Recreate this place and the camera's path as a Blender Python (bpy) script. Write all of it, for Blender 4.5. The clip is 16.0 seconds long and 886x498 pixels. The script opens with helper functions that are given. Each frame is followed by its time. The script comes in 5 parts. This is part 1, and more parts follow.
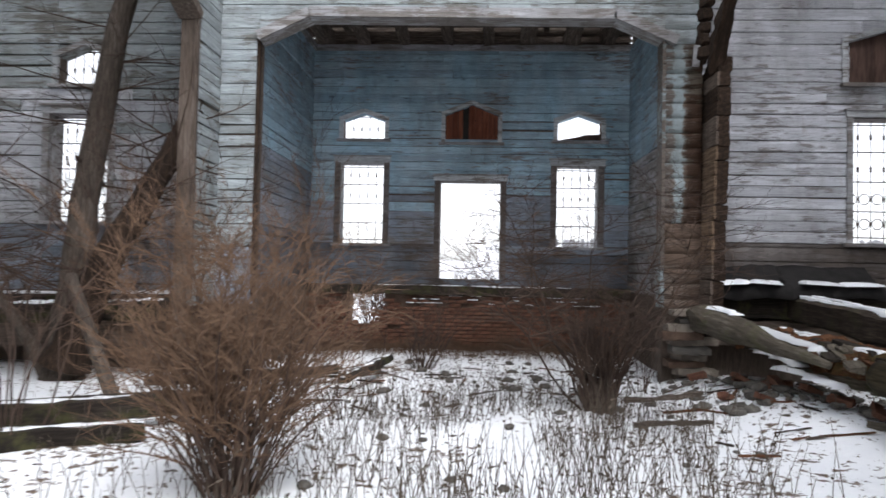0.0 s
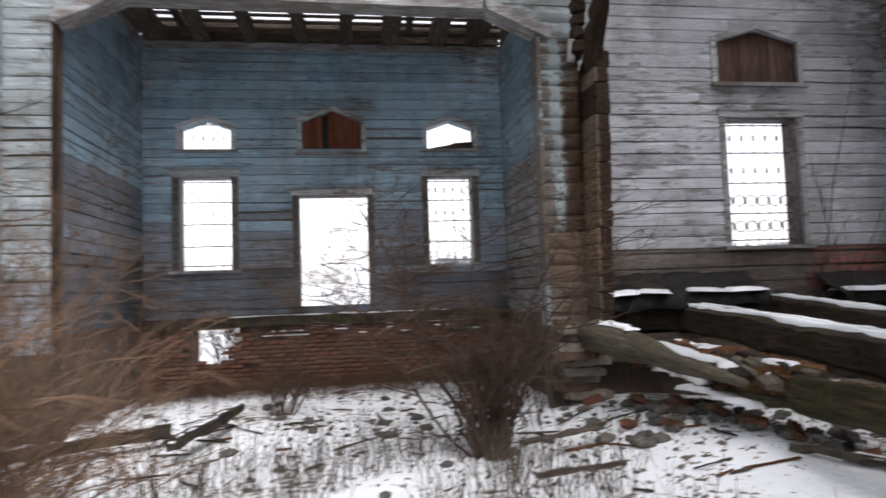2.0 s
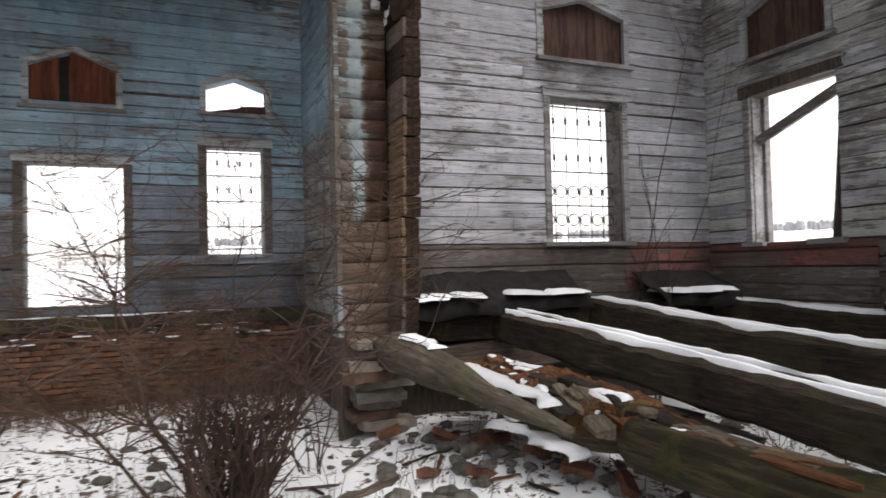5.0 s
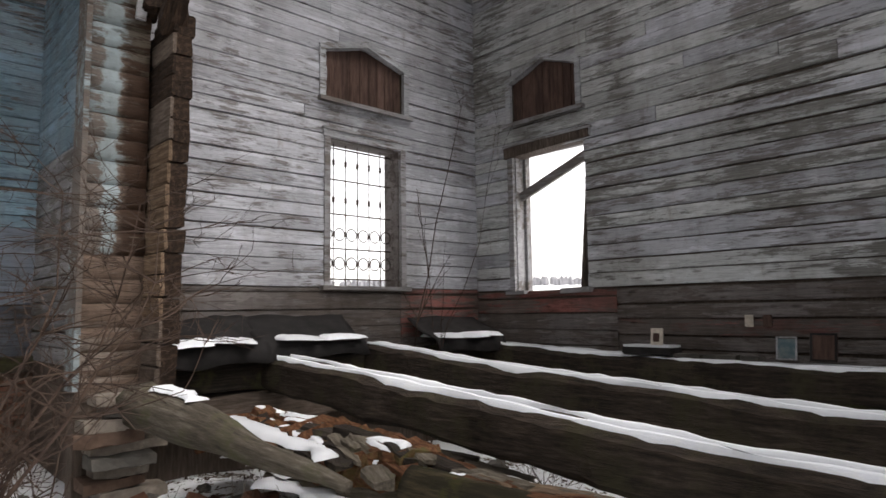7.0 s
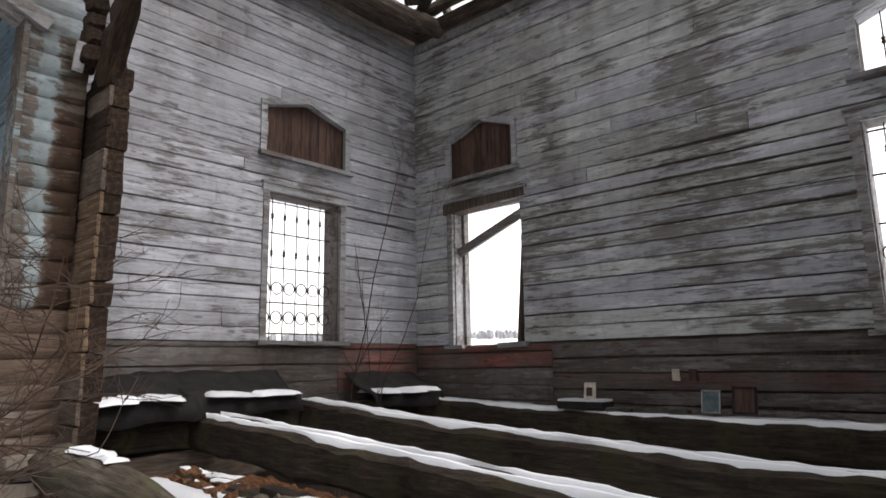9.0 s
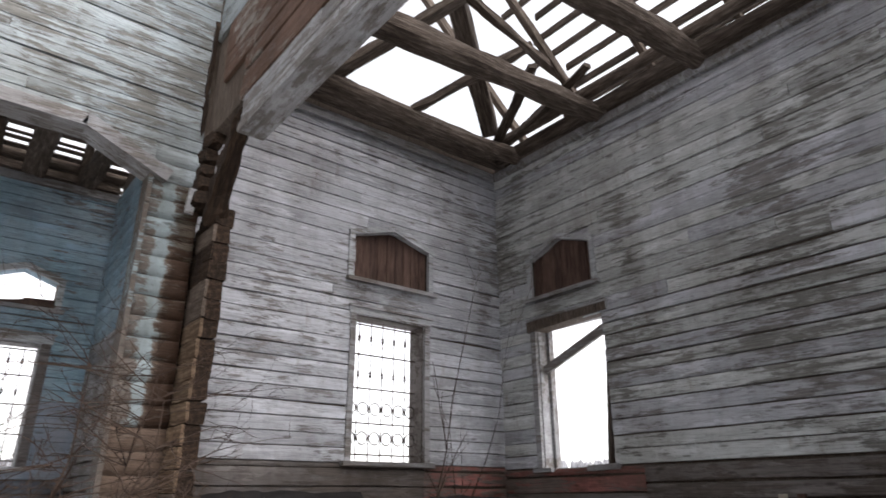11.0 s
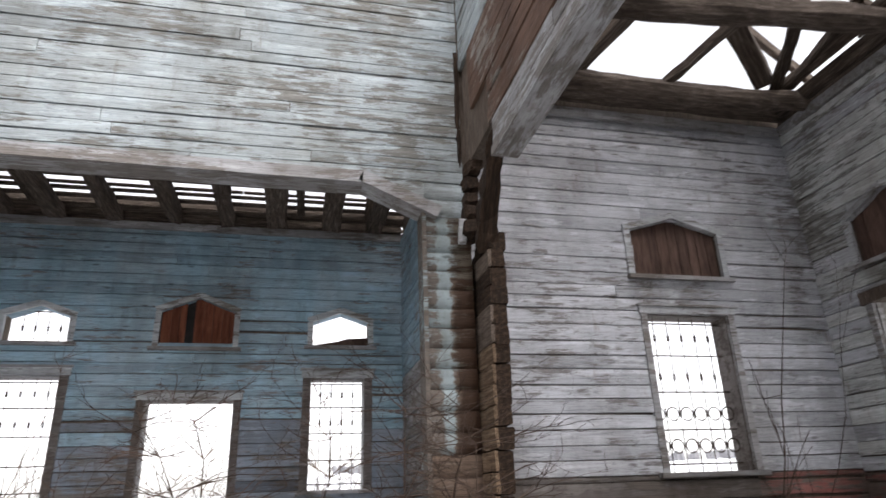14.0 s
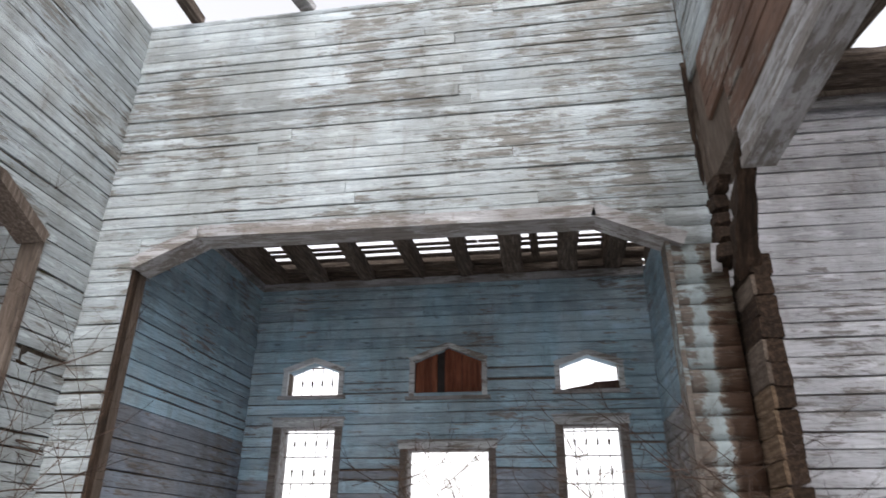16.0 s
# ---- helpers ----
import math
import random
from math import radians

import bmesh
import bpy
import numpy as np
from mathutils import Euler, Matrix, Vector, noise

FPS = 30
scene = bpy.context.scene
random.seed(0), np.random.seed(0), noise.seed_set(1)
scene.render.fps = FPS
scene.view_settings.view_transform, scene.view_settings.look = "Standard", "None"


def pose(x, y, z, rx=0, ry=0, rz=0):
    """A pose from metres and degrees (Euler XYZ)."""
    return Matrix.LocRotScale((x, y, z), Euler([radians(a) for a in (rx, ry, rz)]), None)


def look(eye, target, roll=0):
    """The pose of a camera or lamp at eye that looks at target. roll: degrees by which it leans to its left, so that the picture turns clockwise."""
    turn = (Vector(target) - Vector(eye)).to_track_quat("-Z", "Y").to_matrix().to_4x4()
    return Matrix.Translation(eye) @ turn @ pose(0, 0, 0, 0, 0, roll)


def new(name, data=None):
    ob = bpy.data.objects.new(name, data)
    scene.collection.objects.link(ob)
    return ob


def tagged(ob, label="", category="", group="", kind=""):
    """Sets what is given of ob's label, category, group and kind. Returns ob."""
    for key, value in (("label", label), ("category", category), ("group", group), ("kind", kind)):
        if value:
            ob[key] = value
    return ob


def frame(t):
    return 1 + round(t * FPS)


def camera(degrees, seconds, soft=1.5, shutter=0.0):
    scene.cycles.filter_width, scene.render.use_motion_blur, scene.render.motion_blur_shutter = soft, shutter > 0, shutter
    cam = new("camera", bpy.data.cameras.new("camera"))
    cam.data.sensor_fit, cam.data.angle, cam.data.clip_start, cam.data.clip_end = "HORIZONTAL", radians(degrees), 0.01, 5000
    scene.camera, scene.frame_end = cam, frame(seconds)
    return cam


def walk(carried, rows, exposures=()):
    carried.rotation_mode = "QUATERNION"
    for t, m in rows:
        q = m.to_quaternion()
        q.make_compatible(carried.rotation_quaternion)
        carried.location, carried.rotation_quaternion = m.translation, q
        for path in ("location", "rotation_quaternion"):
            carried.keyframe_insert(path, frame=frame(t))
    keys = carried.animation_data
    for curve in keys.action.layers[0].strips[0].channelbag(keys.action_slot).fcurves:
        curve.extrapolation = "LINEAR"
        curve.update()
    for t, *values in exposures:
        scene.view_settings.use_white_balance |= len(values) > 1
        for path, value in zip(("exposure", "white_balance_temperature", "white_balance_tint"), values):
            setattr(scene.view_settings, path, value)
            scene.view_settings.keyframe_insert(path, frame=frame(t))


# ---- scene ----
cam = camera(69.0, 16.0, shutter=0.5)
PATH = [
    (0, (0.464, 1.506, 1.411), (0.355, 3.502, 1.47), 1.2),
    (0.5, (0.446, 1.772, 1.419), (0.463, 3.77, 1.494), 1.1),
    (1, (0.663, 2.155, 1.445), (0.701, 4.153, 1.528), 0.9),
    (1.5, (0.485, 2.434, 1.412), (0.535, 4.431, 1.509), -0.8),
    (2, (0.594, 2.837, 1.442), (0.875, 4.814, 1.563), -1.9),
    (2.5, (0.861, 3.154, 1.481), (1.321, 5.097, 1.584), -0.1),
    (3, (1.117, 3.425, 1.515), (1.57, 5.371, 1.601), -1.3),
    (5.5, (1.508, 4.601, 1.663), (2.473, 6.352, 1.721), -0.7),
    (6, (1.53, 4.696, 1.667), (2.691, 6.321, 1.778), -0.3),
    (6.5, (1.54, 4.653, 1.627), (2.832, 6.173, 1.784), -0.6),
    (7, (1.576, 4.676, 1.587), (2.942, 6.124, 1.776), -0.8),
    (7.5, (1.557, 4.653, 1.599), (2.967, 6.058, 1.79), -0.7),
    (8, (1.567, 4.656, 1.606), (3.008, 6.025, 1.834), -0.5),
    (8.5, (1.568, 4.628, 1.612), (3.047, 5.945, 1.89), -0.4),
    (11, (1.711, 4.18, 1.477), (2.879, 5.636, 2.197), -0.4),
    (11.5, (1.726, 4.232, 1.597), (2.729, 5.787, 2.354), -0.7),
    (12, (1.744, 4.274, 1.646), (2.534, 5.933, 2.436), -0.9),
    (12.5, (1.748, 4.341, 1.707), (2.372, 6.069, 2.497), -1.1),
    (13, (1.708, 4.393, 1.699), (2.263, 6.148, 2.482), -1.3),
    (13.5, (1.693, 4.408, 1.716), (2.209, 6.182, 2.481), -1.6),
    (14, (1.767, 4.423, 1.751), (2.205, 6.238, 2.467), -2.1),
    (14.5, (1.784, 4.487, 1.801), (2.057, 6.344, 2.491), -2.1),
    (15, (1.769, 4.549, 1.861), (1.858, 6.419, 2.563), -2.7),
    (15.5, (1.743, 4.579, 1.876), (1.627, 6.424, 2.639), -1.3),
    (16, (1.795, 4.69, 1.935), (1.511, 6.489, 2.761), 0.6),
]
walk(cam, [(t, look(eye, target, roll)) for t, eye, target, roll in PATH],
     [(0, 1.22, 6250, 12), (3, 1.28, 6600, 14), (5.5, 1.44, 6800, 13), (7, 1.44, 6800, 13), (8.5, 1.44, 6750, 13), (11, 1.54, 6600, 13), (16, 1.5, 6600, 13)])

# ---- world and light: overcast winter day ----
world = bpy.data.worlds.new("overcast_sky")
scene.world = world
world.use_nodes = True
wn, wl = world.node_tree.nodes, world.node_tree.links
sky = wn.new("ShaderNodeTexSky")
sky.sky_type = "NISHITA"
sky.sun_disc = False
sky.sun_elevation = radians(54)
sky.sun_rotation = radians(158)
sky.dust_density = 1.5
pale = wn.new("ShaderNodeHueSaturation")
pale.inputs["Saturation"].default_value = 0.15
wl.new(sky.outputs["Color"], pale.inputs["Color"])
wl.new(pale.outputs["Color"], wn["Background"].inputs["Color"])
wn["Background"].inputs["Strength"].default_value = 0.15
sun = new("sun", bpy.data.lights.new("sun", "SUN"))
sun.data.energy = 1.0
sun.data.angle = radians(40)
sun.data.color = (1.0, 0.99, 0.97)
sun.matrix_world = look((0, 0, 30), (-8, 20, 0))

# ---- materials ----
def nodes_of(name):
    m = bpy.data.materials.new(name)
    m.use_nodes = True
    t = m.node_tree
    return m, t.nodes, t.links, t.nodes["Principled BSDF"]


def noise_node(n, l, src, scale, stretch=(1, 1, 1), detail=6, rough=0.6, shift=None):
    mp = n.new("ShaderNodeMapping")
    mp.inputs["Scale"].default_value = stretch
    l.new(src, mp.inputs["Vector"])
    if shift is not None:
        l.new(shift, mp.inputs["Location"])
    t = n.new("ShaderNodeTexNoise")
    t.inputs["Scale"].default_value = scale
    t.inputs["Detail"].default_value = detail
    t.inputs["Roughness"].default_value = rough
    l.new(mp.outputs[0], t.inputs["Vector"])
    return t.outputs["Fac"]


def ramp(n, l, fac, stops):
    r = n.new("ShaderNodeValToRGB")
    e = r.color_ramp.elements
    while len(e) < len(stops):
        e.new(0.5)
    for k, (p, c) in zip(e, stops):
        k.position = p
        k.color = (*c, 1) if len(c) == 3 else c
    l.new(fac, r.inputs["Fac"])
    return r.outputs["Color"]


def grey(v):
    return (v, v, v)


def mixc(n, l, fac, a, b, mode="MIX"):
    x = n.new("ShaderNodeMix")
    x.data_type, x.blend_type = "RGBA", mode
    for sock, val in ((x.inputs[0], fac), (x.inputs[6], a), (x.inputs[7], b)):
        if isinstance(val, (int, float)):
            sock.default_value = val
        elif isinstance(val, tuple):
            sock.default_value = (*val, 1)
        else:
            l.new(val, sock)
    return x.outputs[2]


def bumped(n, l, p, fac, strength, dist=0.01):
    b = n.new("ShaderNodeBump")
    b.inputs["Strength"].default_value = strength
    b.inputs["Distance"].default_value = dist
    l.new(fac, b.inputs["Height"])
    l.new(b.outputs[0], p.inputs["Normal"])


def painted_boards(name, paint, paint2, wood, worn, rough=0.75, stain=0.5, strip=None):
    """Old oil paint peeling off weathered boards. worn: share of bare wood, 0 to 1."""
    m, n, l, p = nodes_of(name)
    tc = n.new("ShaderNodeTexCoord")
    oi = n.new("ShaderNodeObjectInfo")
    comb = n.new("ShaderNodeCombineXYZ")
    mul = n.new("ShaderNodeMath")
    mul.operation = "MULTIPLY"
    mul.inputs[1].default_value = 57.0
    l.new(oi.outputs["Random"], mul.inputs[0])
    l.new(mul.outputs[0], comb.inputs[0])
    l.new(mul.outputs[0], comb.inputs[2])
    geo = n.new("ShaderNodeNewGeometry")
    ob, here = tc.outputs["Object"], geo.outputs["Position"]
    grain = noise_node(n, l, ob, 8.0, (0.35, 6, 8), 9, 0.75, comb.outputs[0])
    peel = noise_node(n, l, ob, 2.4, (0.7, 4, 4.6), 11, 0.78, comb.outputs[0])
    broad = noise_node(n, l, here, 0.75, (1, 1, 1.1), 5, 0.6)
    tone = noise_node(n, l, here, 1.7, (1, 1, 0.5), 4, 0.6)
    # bare wood
    bare = ramp(n, l, grain, [(0.3, tuple(c * 0.45 for c in wood)), (0.55, wood), (0.75, tuple(min(1, c * 1.35) for c in wood))])
    coat = ramp(n, l, tone, [(0.35, paint2), (0.65, paint)])
    lum = n.new("ShaderNodeMath")
    lum.operation = "MULTIPLY_ADD"
    lum.inputs[1].default_value, lum.inputs[2].default_value = 0.34, 0.80
    l.new(oi.outputs["Random"], lum.inputs[0])
    coat = mixc(n, l, 1.0, coat, lum.outputs[0], "MULTIPLY")
    coat = mixc(n, l, 0.5, coat, ramp(n, l, grain, [(0.36, grey(0.3)), (0.53, grey(1))]), "MULTIPLY")
    # chalky patches where a lighter coat survives
    chalk = noise_node(n, l, ob, 1.9, (0.55, 2.5, 3.4), 10, 0.72, comb.outputs[0])
    coat = mixc(n, l, ramp(n, l, chalk, [(0.54, grey(0)), (0.58, grey(0.55))]), coat, tuple(min(0.8, c * 1.3 + 0.02) for c in paint))
    # where the paint is gone
    s = n.new("ShaderNodeMath")
    s.operation = "MULTIPLY_ADD"
    s.inputs[1].default_value = 0.55
    l.new(broad, s.inputs[0])
    l.new(peel, s.inputs[2])
    c = 1.02 - 0.32 * worn
    mask = ramp(n, l, s.outputs[0], [(min(c - 0.02, 0.95), grey(0)), (min(c + 0.035, 1.0), grey(1))])
    col = mixc(n, l, mask, coat, bare)
    if strip:
        # an upright band of surviving paint, and a dark water stain beside it
        sep = n.new("ShaderNodeSeparateXYZ")
        l.new(here, sep.inputs[0])
        wob = n.new("ShaderNodeMath")
        wob.operation = "MULTIPLY_ADD"
        wob.inputs[1].default_value = 0.34
        l.new(noise_node(n, l, here, 3.5, (1, 1, 1.4), 8, 0.75), wob.inputs[0])
        l.new(sep.outputs[0], wob.inputs[2])
        at = strip + 0.17
        rng = n.new("ShaderNodeMapRange")
        rng.inputs["From Min"].default_value, rng.inputs["From Max"].default_value = at - 0.5, at + 0.5
        l.new(wob.outputs[0], rng.inputs["Value"])
        band = ramp(n, l, rng.outputs[0], [(0.41, grey(0.1)), (0.44, grey(0.85)), (0.55, grey(0.85)), (0.58, grey(0))])
        col = mixc(n, l, band, col, paint)
        col = mixc(n, l, 1.0, col, ramp(n, l, rng.outputs[0], [(0.57, (1, 1, 1)), (0.64, (0.34, 0.25, 0.19)), (0.78, (0.3, 0.2, 0.14))]), "MULTIPLY")
    speck = noise_node(n, l, here, 10.0, (1, 1, 2.6), 7, 0.8)
    col = mixc(n, l, 0.55, col, ramp(n, l, speck, [(0.34, grey(0.3)), (0.44, grey(1))]), "MULTIPLY")
    # damp stains
    st = noise_node(n, l, here, 1.1, (1, 1, 0.45), 7, 0.65)
    col = mixc(n, l, stain, col, ramp(n, l, st, [(0.36, (0.42, 0.38, 0.34)), (0.56, (1, 1, 1))]), "MULTIPLY")
    # brown streaks washed down from joints and nails
    run = noise_node(n, l, here, 3.2, (1.6, 1.6, 0.4), 6, 0.7)
    col = mixc(n, l, 0.4, col, ramp(n, l, run, [(0.3, (0.42, 0.3, 0.22)), (0.41, (1, 1, 1))]), "MULTIPLY")
    knots = n.new("ShaderNodeTexVoronoi")
    mp = n.new("ShaderNodeMapping")
    mp.inputs["Scale"].default_value = (1.4, 5, 5)
    l.new(ob, mp.inputs["Vector"])
    l.new(comb.outputs[0], mp.inputs["Location"])
    l.new(mp.outputs[0], knots.inputs["Vector"])
    knots.inputs["Scale"].default_value = 1.0
    col = mixc(n, l, 0.6, col, ramp(n, l, knots.outputs["Distance"], [(0.05, (0.16, 0.12, 0.1)), (0.11, (1, 1, 1))]), "MULTIPLY")
    l.new(col, p.inputs["Base Color"])
    p.inputs["Roughness"].default_value = rough
    p.inputs["Specular IOR Level"].default_value = 0.25
    add = n.new("ShaderNodeMath")
    add.operation = "MULTIPLY_ADD"
    add.inputs[1].default_value = 0.6
    l.new(mask, add.inputs[0])
    l.new(grain, add.inputs[2])
    bumped(n, l, p, add.outputs[0], 0.6, 0.012)
    return m


def plain_wood(name, dark, mid, light, scale=7.0, moss=None, rough=0.9, along="z"):
    m, n, l, p = nodes_of(name)
    tc = n.new("ShaderNodeTexCoord")
    ob = tc.outputs["Object"]
    oi = n.new("ShaderNodeObjectInfo")
    g = noise_node(n, l, ob, scale, (5, 5, 0.5) if along == "z" else (5, 0.5, 5), 8, 0.7)
    b = noise_node(n, l, ob, 1.6, (1, 1, 0.7), 5, 0.6)
    col = ramp(n, l, g, [(0.28, dark), (0.5, mid), (0.72, light)])
    col = mixc(n, l, 0.6, col, ramp(n, l, b, [(0.35, (0.4, 0.37, 0.34)), (0.6, (1, 1, 1))]), "MULTIPLY")
    lum = n.new("ShaderNodeMath")
    lum.operation = "MULTIPLY_ADD"
    lum.inputs[1].default_value, lum.inputs[2].default_value = 0.4, 0.75
    l.new(oi.outputs["Random"], lum.inputs[0])
    col = mixc(n, l, 1.0, col, lum.outputs[0], "MULTIPLY")
    if moss:
        k = noise_node(n, l, ob, 2.2, (1, 1, 1), 7, 0.7)
        col = mixc(n, l, ramp(n, l, k, [(0.5, grey(0)), (0.64, grey(1))]), col, moss)
    l.new(col, p.inputs["Base Color"])
    p.inputs["Roughness"].default_value = rough
    p.inputs["Specular IOR Level"].default_value = 0.2
    bumped(n, l, p, g, 0.8, 0.02)
    return m


def simple(name, stops, scale, rough=0.9, bump=0.4, space="Object", metallic=0.0):
    m, n, l, p = nodes_of(name)
    tc = n.new("ShaderNodeTexCoord")
    g = noise_node(n, l, tc.outputs[space], scale, (1, 1, 1), 7, 0.65)
    col = ramp(n, l, g, stops)
    oi = n.new("ShaderNodeObjectInfo")
    lum = n.new("ShaderNodeMath")
    lum.operation = "MULTIPLY_ADD"
    lum.inputs[1].default_value, lum.inputs[2].default_value = 0.5, 0.72
    l.new(oi.outputs["Random"], lum.inputs[0])
    l.new(mixc(n, l, 1.0, col, lum.outputs[0], "MULTIPLY"), p.inputs["Base Color"])
    p.inputs["Roughness"].default_value = rough
    p.inputs["Metallic"].default_value = metallic
    p.inputs["Specular IOR Level"].default_value = 0.2
    bumped(n, l, p, g, bump, 0.02)
    return m


BLUE = painted_boards("blue_paint", (0.29, 0.44, 0.54), (0.36, 0.46, 0.53), (0.23, 0.215, 0.21), 0.52, stain=0.5)
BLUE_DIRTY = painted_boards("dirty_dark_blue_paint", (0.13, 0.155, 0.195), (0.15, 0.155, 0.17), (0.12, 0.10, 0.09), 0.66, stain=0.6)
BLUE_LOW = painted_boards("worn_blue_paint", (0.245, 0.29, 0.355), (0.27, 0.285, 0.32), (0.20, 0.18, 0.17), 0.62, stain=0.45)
GREY = painted_boards("grey_white_paint", (0.54, 0.55, 0.585), (0.44, 0.45, 0.48), (0.25, 0.235, 0.23), 0.58, stain=0.55)
GREY_E = painted_boards("grey_paint_weathered", (0.57, 0.59, 0.59), (0.49, 0.50, 0.49), (0.245, 0.24, 0.225), 0.66, stain=0.6)
WHITE = painted_boards("pale_blue_white_paint", (0.36, 0.405, 0.425), (0.31, 0.335, 0.335), (0.19, 0.185, 0.17), 0.63, stain=0.5)
WAINSCOT = painted_boards("worn_red_brown_paint", (0.27, 0.10, 0.085), (0.19, 0.105, 0.09), (0.16, 0.125, 0.11), 0.78, stain=0.55)
RUSSET = painted_boards("faded_red_brown_paint", (0.21, 0.10, 0.088), (0.15, 0.105, 0.09), (0.13, 0.11, 0.098), 0.88, stain=0.6)
BAND = painted_boards("worn_brown_band", (0.20, 0.18, 0.175), (0.16, 0.14, 0.13), (0.12, 0.10, 0.088), 0.8, stain=0.6)
PIER = painted_boards("bare_log_with_paint_patches", (0.34, 0.41, 0.43), (0.29, 0.33, 0.34), (0.15, 0.112, 0.088), 1.0, stain=0.75, strip=3.40)
# tan of loose splinters, and of log faces that carry side light
TANWOOD = plain_wood("split_tan_wood", (0.05, 0.03, 0.02), (0.20, 0.135, 0.088), (0.40, 0.31, 0.22), 5.0)
PIER_LOW = painted_boards("bare_brown_log", (0.24, 0.20, 0.17), (0.20, 0.16, 0.13), (0.165, 0.115, 0.085), 1.0, stain=0.6)
BROWN = painted_boards("bare_brown_boards", (0.30, 0.28, 0.26), (0.24, 0.21, 0.18), (0.13, 0.075, 0.052), 1.0, stain=0.6)
PALETRIM = painted_boards("pale_trim_wood", (0.50, 0.52, 0.54), (0.42, 0.43, 0.44), (0.24, 0.215, 0.195), 0.6, stain=0.4)
TRIM = painted_boards("grey_trim_wood", (0.36, 0.36, 0.37), (0.30, 0.29, 0.29), (0.21, 0.19, 0.175), 0.7, stain=0.4)
POST = plain_wood("split_brown_post", (0.010, 0.007, 0.005), (0.034, 0.021, 0.014), (0.10, 0.064, 0.042), 6.0)
LOGWALL = plain_wood("old_log", (0.05, 0.04, 0.03), (0.13, 0.10, 0.08), (0.22, 0.18, 0.15))
BEAM = plain_wood("roof_beam_wood", (0.03, 0.023, 0.019), (0.10, 0.077, 0.062), (0.24, 0.20, 0.17))
JOIST = plain_wood("dark_rotten_wood", (0.012, 0.010, 0.008), (0.032, 0.025, 0.02), (0.07, 0.055, 0.043), moss=(0.06, 0.06, 0.022))
JOIST_Y = plain_wood("dark_rotten_joist", (0.012, 0.010, 0.008), (0.04, 0.03, 0.023), (0.10, 0.075, 0.055), 6.0, (0.046, 0.04, 0.022), along="y")
DARKMOSS = plain_wood("moss_covered_log", (0.012, 0.010, 0.006), (0.032, 0.026, 0.014), (0.12, 0.092, 0.05), 3.0, (0.048, 0.048, 0.012))
MOSSY = plain_wood("mossy_log", (0.045, 0.038, 0.028), (0.13, 0.11, 0.085), (0.26, 0.23, 0.185), moss=(0.085, 0.085, 0.042))
ROT = plain_wood("red_rotten_wood", (0.03, 0.015, 0.009), (0.13, 0.055, 0.026), (0.30, 0.16, 0.08), moss=(0.09, 0.08, 0.03))
PANEL = plain_wood("brown_board", (0.045, 0.028, 0.022), (0.105, 0.065, 0.052), (0.16, 0.105, 0.085), 5.0)
REDPANEL = plain_wood("red_brown_board", (0.09, 0.03, 0.018), (0.19, 0.065, 0.038), (0.26, 0.11, 0.07), 5.0)
BARK = plain_wood("bark", (0.035, 0.028, 0.023), (0.115, 0.092, 0.075), (0.24, 0.205, 0.17), 9.0)
TWIG = simple("twig_bark", [(0.3, (0.036, 0.024, 0.019)), (0.7, (0.105, 0.07, 0.052))], 3.0)
TWIG_TAN = simple("tan_twig", [(0.3, (0.07, 0.042, 0.028)), (0.7, (0.18, 0.112, 0.07))], 3.0)
WEED = simple("dry_weed", [(0.3, (0.05, 0.038, 0.03)), (0.7, (0.15, 0.12, 0.09))], 3.0)
IRON = simple("rusty_iron", [(0.3, (0.02, 0.018, 0.016)), (0.7, (0.06, 0.04, 0.03))], 20.0, 0.7)
BRICK = simple("old_brick", [(0.3, (0.06, 0.03, 0.022)), (0.5, (0.135, 0.062, 0.04)), (0.62, (0.17, 0.085, 0.055)), (0.75, (0.26, 0.17, 0.13))], 9.0, 0.95)
MORTAR = simple("mortar", [(0.3, (0.07, 0.042, 0.03)), (0.7, (0.17, 0.115, 0.085))], 6.0, 0.95)
STONE = simple("fieldstone", [(0.3, (0.05, 0.046, 0.041)), (0.6, (0.13, 0.12, 0.105)), (0.8, (0.24, 0.22, 0.195))], 3.0, 0.9)
FLATSTONE = simple("weathered_flat_stone", [(0.3, (0.10, 0.085, 0.07)), (0.55, (0.2, 0.17, 0.14)), (0.75, (0.36, 0.32, 0.27))], 5.0, 0.9)
TAR = simple("tar_paper", [(0.3, (0.010, 0.009, 0.009)), (0.7, (0.03, 0.027, 0.026))], 5.0, 0.8)
SNOW = simple("snow", [(0.3, (0.80, 0.82, 0.85)), (0.7, (0.88, 0.89, 0.91))], 6.0, 0.6, 0.5, "Object")
ICON_BLUE = simple("faded_blue_picture", [(0.4, (0.10, 0.16, 0.18)), (0.6, (0.22, 0.25, 0.24))], 9.0, 0.5)
CARD = simple("pale_card", [(0.4, (0.45, 0.40, 0.33)), (0.6, (0.62, 0.56, 0.47))], 14.0, 0.6)
# the far trees' grey is raised so that distance haze lies in the colour
HAZED_FARWOOD = simple("hazed_far_wood", [(0.3, (0.26, 0.26, 0.28)), (0.7, (0.36, 0.36, 0.37))], 0.3, 1.0, 0.0)


